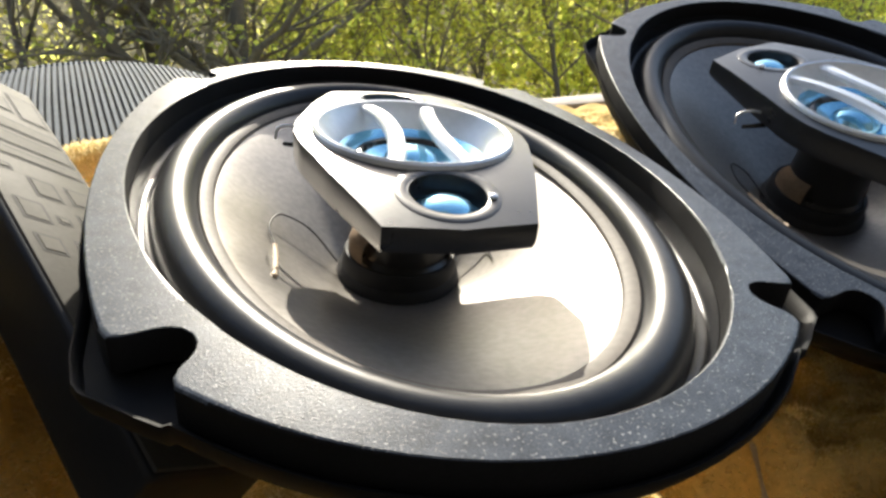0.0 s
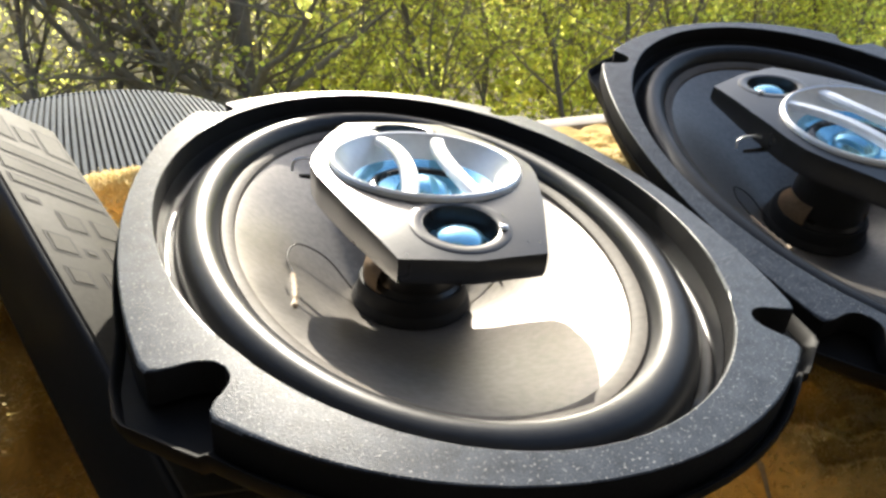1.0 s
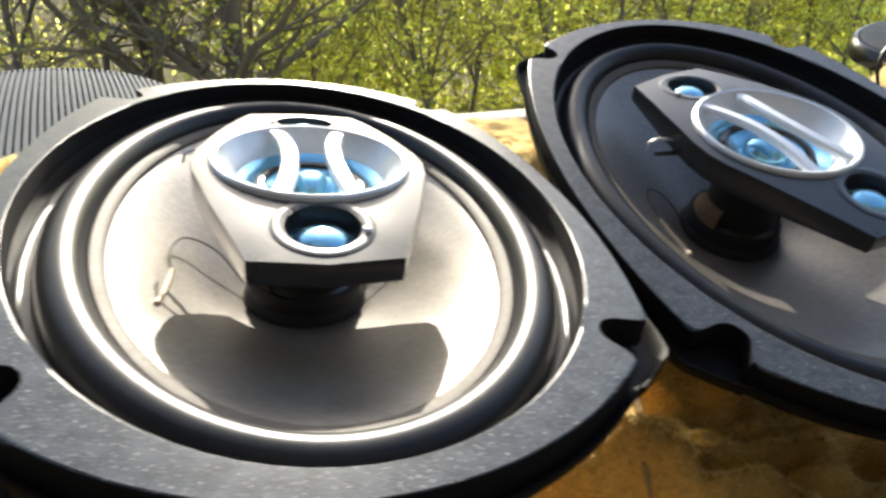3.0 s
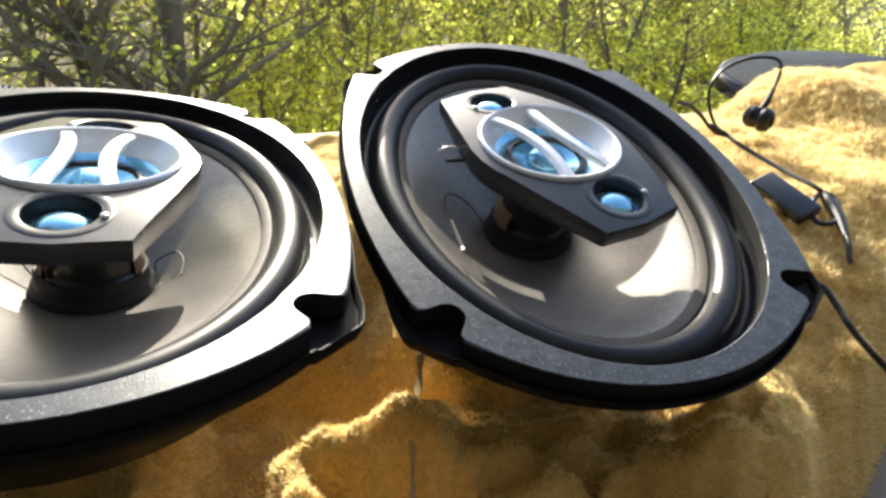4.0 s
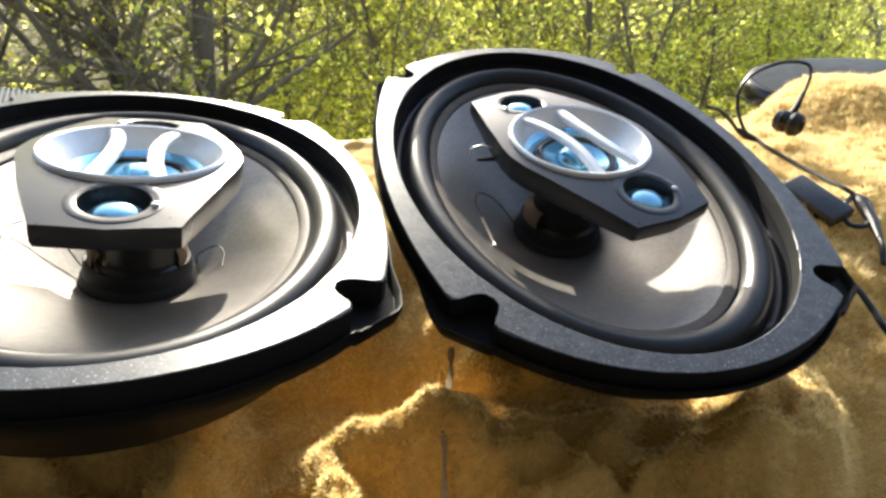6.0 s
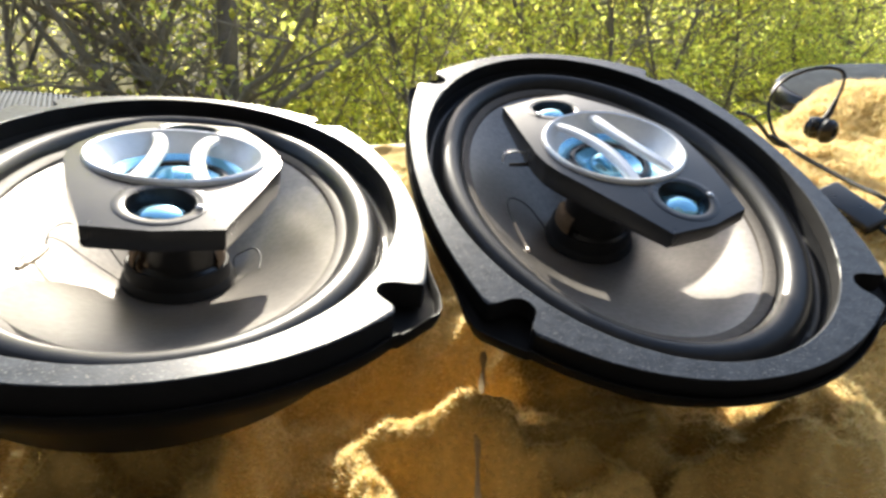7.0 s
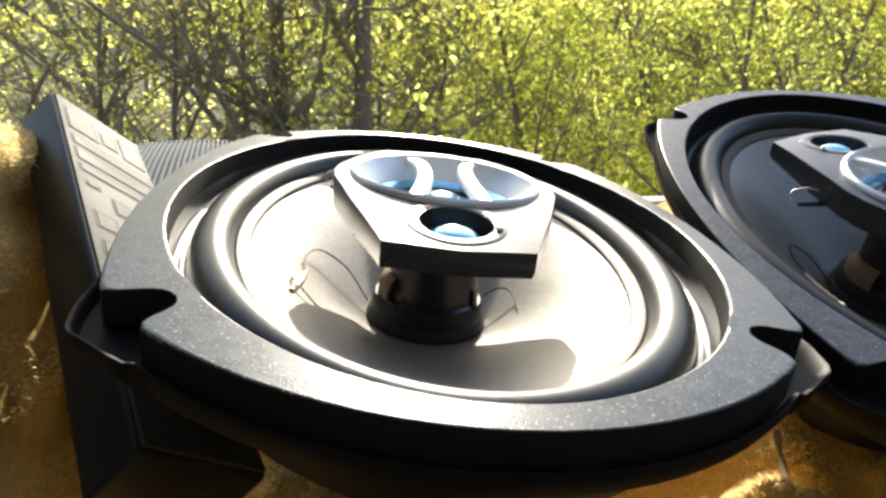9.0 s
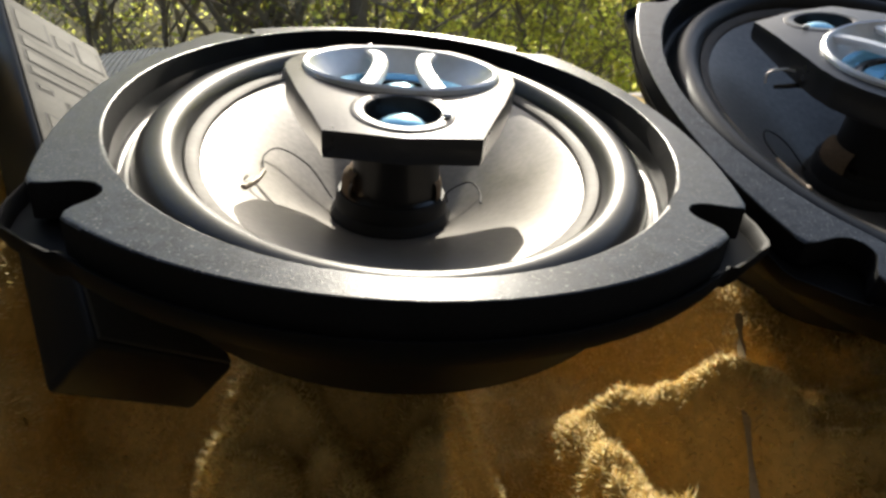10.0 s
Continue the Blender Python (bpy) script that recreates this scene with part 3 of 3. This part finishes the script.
# ---- remote control ----
def remote_control():
    L, W, N = Vector((-0.4035, 0.768, 0.498)), Vector((0.55, 0.638, -0.538)), Vector((0.731, -0.057, 0.680))
    W = L.cross(N).normalized()
    if W.x < 0:
        W = -W
    N = L.cross(W).normalized()
    if N.z < 0:
        N = -N
    o = Vector((-0.1419, 0.0719, 0.1462)) - 0.176 * L
    m = Matrix((( W.x, L.x, N.x, o.x), (W.y, L.y, N.y, o.y), (W.z, L.z, N.z, o.z), (0, 0, 0, 1)))
    rc = empty("remote_control", m)
    tagged(rc, "black plastic remote control leaning beside the loudspeaker", "remote control")
    part("body", box(0, 0.040, 0, 0.176, -0.019, -0.0006, 0.0022, 3), REMOTE_SIDE, rc, "dark plastic shell")
    part("face", box(0.0012, 0.0388, 0.0012, 0.1748, -0.0030, 0.0, 0.0006, 2), REMOTE, rc, "flat keypad face")
    def key(x0, x1, y0, y1):
        k = part("key", box(x0, x1, y0, y1, -0.001, 0.0003, 0.0002, 1), REMOTE, rc)
        # flat near-black outline: the shadow line round the key, put into colour
        bm = bmesh.new()
        g = 0.0009
        o4, i4 = [(x0 - g, y0 - g), (x1 + g, y0 - g), (x1 + g, y1 + g), (x0 - g, y1 + g)], [(x0, y0), (x1, y0), (x1, y1), (x0, y1)]
        a, b = [bm.verts.new((*p, 0.00012)) for p in o4], [bm.verts.new((*p, 0.00012)) for p in i4]
        for i in range(4):
            bm.faces.new((a[i], a[(i + 1) % 4], b[(i + 1) % 4], b[i]))
        part("groove_shade", bm, GAP_DARK, k)
    for x0, x1, y0, y1 in ((0.004, 0.015, 0.150, 0.166), (0.018, 0.024, 0.152, 0.161), (0.027, 0.036, 0.150, 0.166), (0.004, 0.036, 0.138, 0.144),
                           (0.004, 0.036, 0.127, 0.134), (0.004, 0.036, 0.119, 0.123), (0.005, 0.009, 0.110, 0.112), (0.014, 0.021, 0.100, 0.108), (0.026, 0.034, 0.101, 0.109),
                           (0.005, 0.012, 0.086, 0.094), (0.016, 0.019, 0.088, 0.090), (0.024, 0.033, 0.086, 0.094), (0.005, 0.011, 0.072, 0.078), (0.017, 0.024, 0.070, 0.079), (0.028, 0.035, 0.071, 0.078)):
        key(x0, x1, y0, y1)
    return rc


remote_control()


# ---- loudspeaker grilles lying behind ----
def grille(m, label):
    g = empty("loudspeaker_grille", m)
    tagged(g, label, "grille", "pair of loudspeaker grilles")
    part("frame", rings([oval(0.086, 0.124, -0.014), oval(0.088, 0.126, -0.008), oval(0.087, 0.125, -0.002), oval(0.0845, 0.122, 0.0020), oval(0.0825, 0.119, 0.0027), oval(0.082, 0.118, 0.0015), oval(0.082, 0.118, -0.002)]), SHINY, g, "smooth black rim")
    part("backing", rings([oval(0.0825, 0.119, 0.0008), oval(0.05, 0.07, 0.0044), oval(0.002, 0.002, 0.0056)], cap=(False, True)), GAP_DARK, g)
    n = 44
    for i in range(n):
        x = (-1 + 2 * (i + 0.5) / n) * 0.0812
        half = 0.1175 * math.sqrt(max(0.0, 1 - (x / 0.0822) ** 2))
        s = []
        for j in range(9):
            y = half * (-1 + j / 4)
            r = math.sqrt((x / 0.0825) ** 2 + (y / 0.119) ** 2)
            z = 0.0075 - 0.0045 * r * r
            s.append([(K * (x + dx), K * y, K * (z + dz)) for dx, dz in ((-0.0011, -0.003), (-0.0010, 0), (0.0010, 0), (0.0011, -0.003))])
        part("rib", rings(s, cap=(True, True)), GRILLE, g)
    return g


grille(pose(-0.128, 0.255, 0.112, 11, 2, 12), "black ribbed oval loudspeaker grille on the plush throw")
grille(pose(0.63, 0.226, 0.121, 0, 18, -106), "black ribbed oval loudspeaker grille behind the earphone")


# ---- earphone with its cord and clip ----
def earphone():
    e = empty("earphone", pose(0, 0, 0))
    tagged(e, "black in-ear earphone with a thin looping cord on the throw", "earphone")
    c = Vector((0.4000, 0.1030, 0.0990))
    q = Vector((0.35, -0.85, -0.25)).to_track_quat("Z", "Y").to_matrix().to_4x4()
    place = Matrix.Translation(c) @ q @ Matrix.Scale(0.90, 4)
    ring = lambda r, z, n=24: [place @ Vector((r * math.cos(2 * math.pi * i / n), r * math.sin(2 * math.pi * i / n), z)) for i in range(n)]  # noqa: E731
    part("bud", rings([ring(0.003, -0.011), ring(0.0068, -0.0095), ring(0.0082, -0.006), ring(0.0082, -0.001), ring(0.0070, 0.001)], cap=(True, True)), SHINY, e, "glossy black housing")
    part("band", rings([ring(0.0083, -0.0055), ring(0.0085, -0.0052), ring(0.0085, -0.0046), ring(0.0083, -0.0043)]), PLASTIC, e)
    part("ear_tip", rings([ring(0.0050, 0.001), ring(0.0084, 0.0015), ring(0.0094, 0.004), ring(0.0082, 0.0085), ring(0.0055, 0.0105), ring(0.0040, 0.0100), ring(0.0035, 0.007)], cap=(False, True)), CORD, e, "soft rubber tip")
    loop = [(0.4047, 0.1028, 0.1083), (0.4135, 0.1044, 0.1211), (0.4189, 0.1064, 0.1315), (0.4183, 0.1090, 0.1375), (0.4098, 0.1130, 0.1397), (0.3971, 0.1173, 0.1383), (0.3819, 0.1209, 0.1320), (0.3730, 0.1215, 0.1225), (0.3703, 0.1198, 0.1112),
            (0.3710, 0.1166, 0.1010), (0.3740, 0.1131, 0.0920)]
    part("cord", tube(spline(loop), 0.0012, 8), CORD, e, "thin black cord")
    part("strain_relief", tube([c + Vector((0.002, 0.001, 0.004)), Vector((0.4060, 0.1030, 0.1100)), Vector((0.4120, 0.1042, 0.1190))], [0.0026, 0.0022, 0.0014], 10), CORD, e)
    run = [(0.3297, 0.1037, 0.1123), (0.3435, 0.1071, 0.1090), (0.3560, 0.1097, 0.1016), (0.3673, 0.1119, 0.0930), (0.3740, 0.1050, 0.0890), (0.3715, 0.0923, 0.0848), (0.3728, 0.0794, 0.0795), (0.3710, 0.0550, 0.0725), (0.3650, 0.0300, 0.0680), (0.3650, 0.0215, 0.0650)]
    part("main_cord", tube(spline(run), 0.0014, 8), CORD, e, "black cord to the slider")
    part("splitter", tube([Vector((0.3640, 0.1110, 0.0955)), Vector((0.3705, 0.1100, 0.0912)), Vector((0.3735, 0.1040, 0.0888))], [0.0018, 0.0028, 0.0018], 10), CORD, e)
    eye = [(0.3641, 0.0217, 0.0635), (0.3544, 0.0173, 0.0603), (0.3440, 0.0082, 0.0551), (0.3431, 0.0020, 0.0524), (0.3515, 0.0007, 0.0528), (0.3628, 0.0070, 0.0566), (0.3694, 0.0164, 0.0617), (0.3660, 0.0217, 0.0639)]
    part("cord_loop", tube(spline(eye), 0.0014, 8), CORD, e)
    part("slider", tube([Vector((0.3663, 0.0210, 0.0634)), Vector((0.3625, 0.0121, 0.0592)), Vector((0.3560, 0.0008, 0.0535)), Vector((0.3471, -0.0101, 0.0480))], [0.0024, 0.0034, 0.0030, 0.0016], 10), CORD, e, "black plastic slider")
    stub = [(0.3471, -0.0101, 0.0480), (0.3425, -0.0155, 0.0445), (0.3385, -0.0205, 0.0375)]
    part("slider_cord", tube(spline(stub), 0.0014, 8), CORD, e)
    tail = [(0.2860, -0.0150, 0.0350), (0.3000, -0.0280, 0.0335), (0.3025, -0.0340, 0.0345), (0.3005, -0.0450, 0.0275), (0.2985, -0.0575, 0.0185), (0.3110, -0.0780, -0.0050), (0.3300, -0.0980, -0.0420), (0.3500, -0.1150, -0.0505)]
    part("lower_cord", tube(spline(tail), 0.0015, 8), CORD, e)
    return e


def cord_clip():
    way = Vector((0.0050, -0.0300, -0.0150)).normalized()
    up = Vector((-0.25, -0.45, 0.86))
    up = (up - way * up.dot(way)).normalized()
    side = up.cross(way)
    o = Vector((0.3385, 0.0230, 0.0640))
    m = Matrix(((way.x, side.x, up.x, o.x), (way.y, side.y, up.y, o.y), (way.z, side.z, up.z, o.z), (0, 0, 0, 1)))
    k = empty("cord_clip", m)
    tagged(k, "flat black plastic clip lying on the throw", "clip")
    part("body", box(-0.0180, 0.0180, -0.0090, 0.0090, -0.0016, 0.0024, 0.0019, 3), PLASTIC, k)
    part("spring_plate", box(-0.0160, 0.0178, -0.0075, 0.0075, -0.0046, -0.0026, 0.0008, 2), SHINY, k)
    part("hinge", box(0.0130, 0.0180, -0.0080, 0.0080, -0.0032, -0.0010, 0.0006, 2), CORD, k)


def hanging_thread():
    """A flat translucent strip that hangs under the tilted loudspeaker."""
    pts = spline([(0.1062, -0.0180, 0.0300), (0.1047, -0.0220, 0.0255), (0.1019, -0.0280, 0.0218), (0.0965, -0.0390, 0.0172), (0.0917, -0.0500, 0.0080), (0.0872, -0.0625, -0.0040), (0.0850, -0.0720, -0.0150)])
    s = [[p + Vector((-w, 0, 0)), p + Vector((0, -0.0003, 0)), p + Vector((w, 0, 0)), p + Vector((0, 0.0003, 0))] for p, w in zip(pts, [0.0011 + 0.0004 * math.sin(0.5 * i) for i in range(len(pts))])]
    th = part("plastic_strip", rings(s, cap=(True, True)), CLEAR)
    tagged(th, "thin tan plastic strip hanging over a fold of the throw", "strip")


earphone()
cord_clip()
hanging_thread()


# ---- board, table, ground ----
def structure(ob, label, category):
    return tagged(ob, label, category, kind="structure")


table = structure(part("table", box(-0.79, 1.3, -0.18, 0.26, -0.09, -0.052, 0.004), WOOD), "weathered grey-brown wooden table top", "table")
for x in (-0.74, 1.25):
    for y in (-0.13, 0.21):
        part("leg", box(x - 0.03, x + 0.03, y - 0.03, y + 0.03, -1.02, -0.091, 0.004), WOOD, table)
rail = structure(part("rail", box(-1.6, 1.8, 0.275, 0.330, -0.09, 0.083, 0.004), WOOD), "weathered grey wooden rail behind the throw", "rail")
for x in (-1.5, 0.1, 1.7):
    part("post", box(x - 0.04, x + 0.04, 0.28, 0.325, -1.02, -0.091, 0.004), WOOD, rail)
# unseen dark walls, added to keep sky light off the front and left
structure(part("blocker_south", box(-4, 0.30, -0.66, -0.50, -1.0, 3.2, 0.01), BLOCKER), "added unseen dark wall that blocks sky light", "wall")
structure(part("blocker_south_low", box(0.304, 4, -0.66, -0.50, -1.0, 0.75, 0.01), BLOCKER), "added unseen low dark wall that blocks sky light", "wall")
structure(part("blocker_west", box(-0.95, -0.80, -0.50, 0.22, -1.0, 2.6, 0.01), BLOCKER), "added unseen dark wall that blocks sky light", "wall")
nx = 60
gx = np.linspace(-60, 60, nx)
gy = np.concatenate([np.linspace(-40, 0, 12)[:-1], np.linspace(0, 20, 40), np.linspace(22, 90, 20)])
GX, GY = np.meshgrid(gx, gy)
def far_ground(y):
    return -0.95 + 0.08 * np.maximum(y - 4.5, 0) + 0.34 * np.maximum(y - 8.5, 0) - 0.40 * np.maximum(y - 26, 0)


GZ = far_ground(GY) + 0.05 * np.sin(1.3 * GX) * np.cos(0.9 * GY)
gi = np.arange(GX.size).reshape(GX.shape)
structure(mesh_object("ground", np.stack([GX.ravel(), GY.ravel(), GZ.ravel()], 1).tolist(),
                      np.stack([gi[:-1, :-1].ravel(), gi[:-1, 1:].ravel(), gi[1:, 1:].ravel(), gi[1:, :-1].ravel()], 1).tolist(), SOIL), "brown leaf litter and soil", "ground")


# ---- trees and shrubs ----
def limb_tree(rng, base, height, radius, spread, levels=3, kids=(7, 6, 5), lean=(0, 0)):
    """Points and radii of a branching skeleton: list of (points, radii, level)."""
    out = []

    def grow(p, way, length, rad, level):
        n = 7 if level == 0 else 5
        pts, rr, q, w = [p.copy()], [rad], p.copy(), way.copy()
        for i in range(n):
            w = (w + Vector(rng.normal(0, (0.04 if radius > 0.05 else 0.10) + 0.07 * level, 3)) + Vector((0, 0, 0.03 if level else 0.06))).normalized()
            q = q + w * length / n
            pts.append(q.copy())
            rr.append(rad * (1 - (0.35 if level == 0 else 0.75) * (i + 1) / n))
        out.append((pts, rr, level))
        if level >= levels:
            return
        for _ in range(kids[level]):
            i = rng.integers(2 if level == 0 else 1, n + 1)
            a = rng.uniform(0, 6.283)
            d = (pts[i] - pts[i - 1]).normalized()
            o = Vector((math.cos(a), math.sin(a), rng.uniform(-0.15, 0.5)))
            grow(pts[i], (0.55 * d + spread * o).normalized(), length * rng.uniform(0.38, 0.62), max(0.0025, rr[i] * 0.6), level + 1)

    grow(Vector(base), Vector((lean[0], lean[1], 1)).normalized(), height, radius, 0)
    return out


def open_sky(p):
    """Whether a place stays under the gap through which the low sun shines."""
    return p[2] < 0.12 + 0.46 * p[1] or p[0] < -0.30


def under_gap(limbs, base):
    b = Vector(base)
    return [q for q in limbs if q[2] == 0 or open_sky(q[0][-1] + b) and open_sky(q[0][0] + b)]


def skin(limbs, sides):
    V, F = [], []
    for pts, rr, level in limbs:
        k = sides if level == 0 else 4 if level == 1 else 3
        up = Vector((0.3, 0.2, 0.93))
        first = len(V)
        for i, p in enumerate(pts):
            w = (pts[min(i + 1, len(pts) - 1)] - pts[max(i - 1, 0)]).normalized()
            x = w.cross(up)
            x = x.normalized() if x.length > 0.1 else w.cross(Vector((1, 0, 0))).normalized()
            y = w.cross(x)
            for j in range(k):
                a = 6.2832 * j / k
                V.append(p + rr[i] * (math.cos(a) * x + math.sin(a) * y))
        for i in range(len(pts) - 1):
            for j in range(k):
                a, b = first + i * k + j, first + i * k + (j + 1) % k
                F.append((a, b, b + k, a + k))
    return V, F


def leaves(rng, centres, size):
    """A mesh of small folded leaves round the given points."""
    n = len(centres)
    way = rng.normal(0, 1, (n, 3)) + (0, 0, -0.2)
    way /= np.linalg.norm(way, axis=1, keepdims=True)
    side = np.cross(way, rng.normal(0, 1, (n, 3)))
    side /= np.linalg.norm(side, axis=1, keepdims=True)
    up = np.cross(way, side)
    s = size * rng.uniform(0.55, 1.25, (n, 1))
    c = np.asarray(centres)
    V = np.stack([c, c + s * (0.5 * way + 0.33 * side + 0.08 * up), c + s * way, c + s * (0.5 * way - 0.33 * side + 0.08 * up)], 1)
    me = bpy.data.meshes.new("leaves")
    me.vertices.add(4 * n)
    me.vertices.foreach_set("co", V.ravel())
    k = np.arange(n)[:, None] * 4
    loops = np.concatenate([k, k + 1, k + 2, k, k + 2, k + 3], 1).ravel()
    me.loops.add(len(loops))
    me.loops.foreach_set("vertex_index", loops.astype(np.int32))
    me.polygons.add(2 * n)
    me.polygons.foreach_set("loop_start", (np.arange(2 * n) * 3).astype(np.int32))
    me.update()
    me.validate()
    me.materials.append(LEAF)
    return me


def foliage_points(rng, limbs, per, jitter, low=1, tuft=(3, 9)):
    """Leaf places along the thinner limbs, in tufts."""
    P = []
    for pts, rr, level in limbs:
        if level < low:
            continue
        for _ in range(per):
            i = rng.integers(1, len(pts))
            q = pts[i - 1].lerp(pts[i], rng.uniform())
            c = np.array(q)
            P.append(c + rng.normal(0, jitter, (rng.integers(*tuft), 3)))
    return np.concatenate(P) if P else np.zeros((0, 3))


def clumped(rng, P, size, share):
    """Thins leaf places to uneven clumps of about that size, leaving gaps."""
    if len(P) == 0:
        return P
    k = 6.283 / size
    x, y, z = P[:, 0], P[:, 1], P[:, 2]
    g = np.sin(k * x + 1.7 * np.sin(0.6 * k * z)) * np.sin(0.9 * k * z + 1.3 * np.sin(0.5 * k * x + 0.4 * k * y)) + 0.5 * np.sin(0.31 * k * x + 0.27 * k * z)
    return P[(g > share) | (rng.uniform(0, 1, len(P)) < 0.16)]


def tree(kind, label, base, height, radius, spread, seed, per, leaf, kids, levels=3, lean=(0, 0), jitter=0.05):
    rng = np.random.default_rng(seed)
    limbs = under_gap(limb_tree(rng, (0, 0, 0), height, radius, spread, levels, kids, lean), base)
    t = empty(kind, pose(*base))
    tagged(t, label, kind, "trees behind the table")
    V, F = skin([q for q in limbs if q[2] == 0], 9)
    mesh_object("trunk", V, F, BARK, t)
    V, F = skin([q for q in limbs if q[2] > 0], 5)
    tagged(mesh_object("branchwork", V, F, TWIG, t, "bare grey-brown twigs"), kind="stuff")
    crown_ob = new("crown", leaves(rng, clumped(rng, foliage_points(rng, limbs, per + 1, jitter, 2, (3, 9) if per > 1 else (1, 6)) + np.array(base), 0.55, -0.15) - np.array(base), leaf))
    crown_ob.parent = t
    tagged(crown_ob, "sparse fresh yellow-green leaves", kind="stuff")
    return t


tree("tree", "slender tree with a dark trunk and young leaves", (-0.09, 3.90, -0.95), 2.85, 0.070, 0.9, 21, 1, 0.05, (12, 7, 5))
tree("tree", "slender tree with a dark trunk and young leaves", (-0.47, 4.20, -0.95), 3.0, 0.060, 0.9, 22, 1, 0.05, (12, 7, 5))
_rs = np.random.default_rng(77)
for i in range(20):
    x = -4.2 + i * 0.60 + _rs.uniform(-0.2, 0.2)
    y = 4.4 + _rs.uniform(-0.5, 1.6)
    full = 0 if x < -0.6 else 1 if x < 0.4 else 2
    tree("shrub", "thin-stemmed shrub with fresh yellow-green leaves", (x, y, -0.95), _rs.uniform(2.0, 2.8), 0.022, 0.85, 100 + i, full, 0.043 if x > -0.8 else 0.034, (11, 7, 4), 3,
         (_rs.uniform(-0.2, 0.2), _rs.uniform(-0.2, 0.1)), 0.06)


def far_woods():
    rng = np.random.default_rng(9)
    V, F = [], []
    P = []
    for i in range(76):
        y = rng.uniform(6.5, 14)
        x = rng.uniform(-0.85, 1.45) * y
        limbs = under_gap(limb_tree(rng, (x, y, far_ground(y)), rng.uniform(2.6, 4.2) * (1.45 if x < -0.15 * y else 1.0), 0.045, 0.9, 2, (16, 8)), (0, 0, 0))
        v, f = skin(limbs, 5)
        k = len(V)
        V += v
        F += [tuple(a + k for a in q) for q in f]
        P.append(foliage_points(rng, limbs, 2 if x > 0.5 or x < -0.15 * y else 1 if i % 2 else 0, 0.16))
    # thin vines and dead stems that cross between the shrubs
    for i in range(420):
        y = rng.uniform(4.3, 7.0)
        p = Vector((rng.uniform(-0.8, 1.0) * y, y, far_ground(y) + rng.uniform(0.0, 1.6)))
        w = Vector((rng.normal(0, 0.8), rng.normal(0, 0.3), rng.uniform(-0.1, 0.9))).normalized()
        pts = [p]
        for _ in range(7):
            w = (w + Vector(rng.normal(0, 0.16, 3)) + Vector((0, 0, -0.05))).normalized()
            pts.append(pts[-1] + w * rng.uniform(0.10, 0.22))
        pts = [q for q in pts if open_sky(q)]
        if len(pts) < 4:
            continue
        r0 = rng.uniform(0.003, 0.007)
        v, f = skin([(pts, [r0 * (1 - 0.08 * k) for k in range(len(pts))], 2)], 3)
        k = len(V)
        V += v
        F += [tuple(a + k for a in q) for q in f]
    woods = mesh_object("far_woods", V, F, TWIG)
    structure(woods, "tangled bare woods with young leaves", "woods")
    n = 90000
    hy = 7.5 + 19 * rng.uniform(0, 1, n) ** 1.4
    hx = rng.uniform(-0.95, 1.5, n) * hy
    keep = rng.uniform(0, 1, n) < 0.55 + 0.45 * np.sin(1.7 * hx + np.sin(1.1 * hy)) * np.cos(1.3 * hy)
    keep &= (hx > 0.3) | (rng.uniform(0, 1, n) < 0.5)
    hx, hy = hx[keep], hy[keep]
    P.append(np.stack([hx, hy, far_ground(hy) + rng.uniform(0, 1, len(hx)) ** 2 * 1.1], 1))
    n = 30000
    hy = rng.uniform(5.4, 8.2, n)
    hx = rng.uniform(0.04, 1.45, n) * hy
    keep = rng.uniform(0, 1, n) < 0.6 + 0.4 * np.sin(2.9 * hx + np.sin(2.1 * hy)) * np.cos(2.3 * hy)
    hx, hy = hx[keep], hy[keep]
    P.append(np.stack([hx, hy, far_ground(hy) + rng.uniform(0, 1, len(hx)) * 1.35], 1))
    lv = new("far_leaves", leaves(rng, clumped(rng, np.concatenate(P), 1.1, -0.5), 0.085))
    lv.parent = woods
    tagged(lv, kind="stuff")


far_woods()
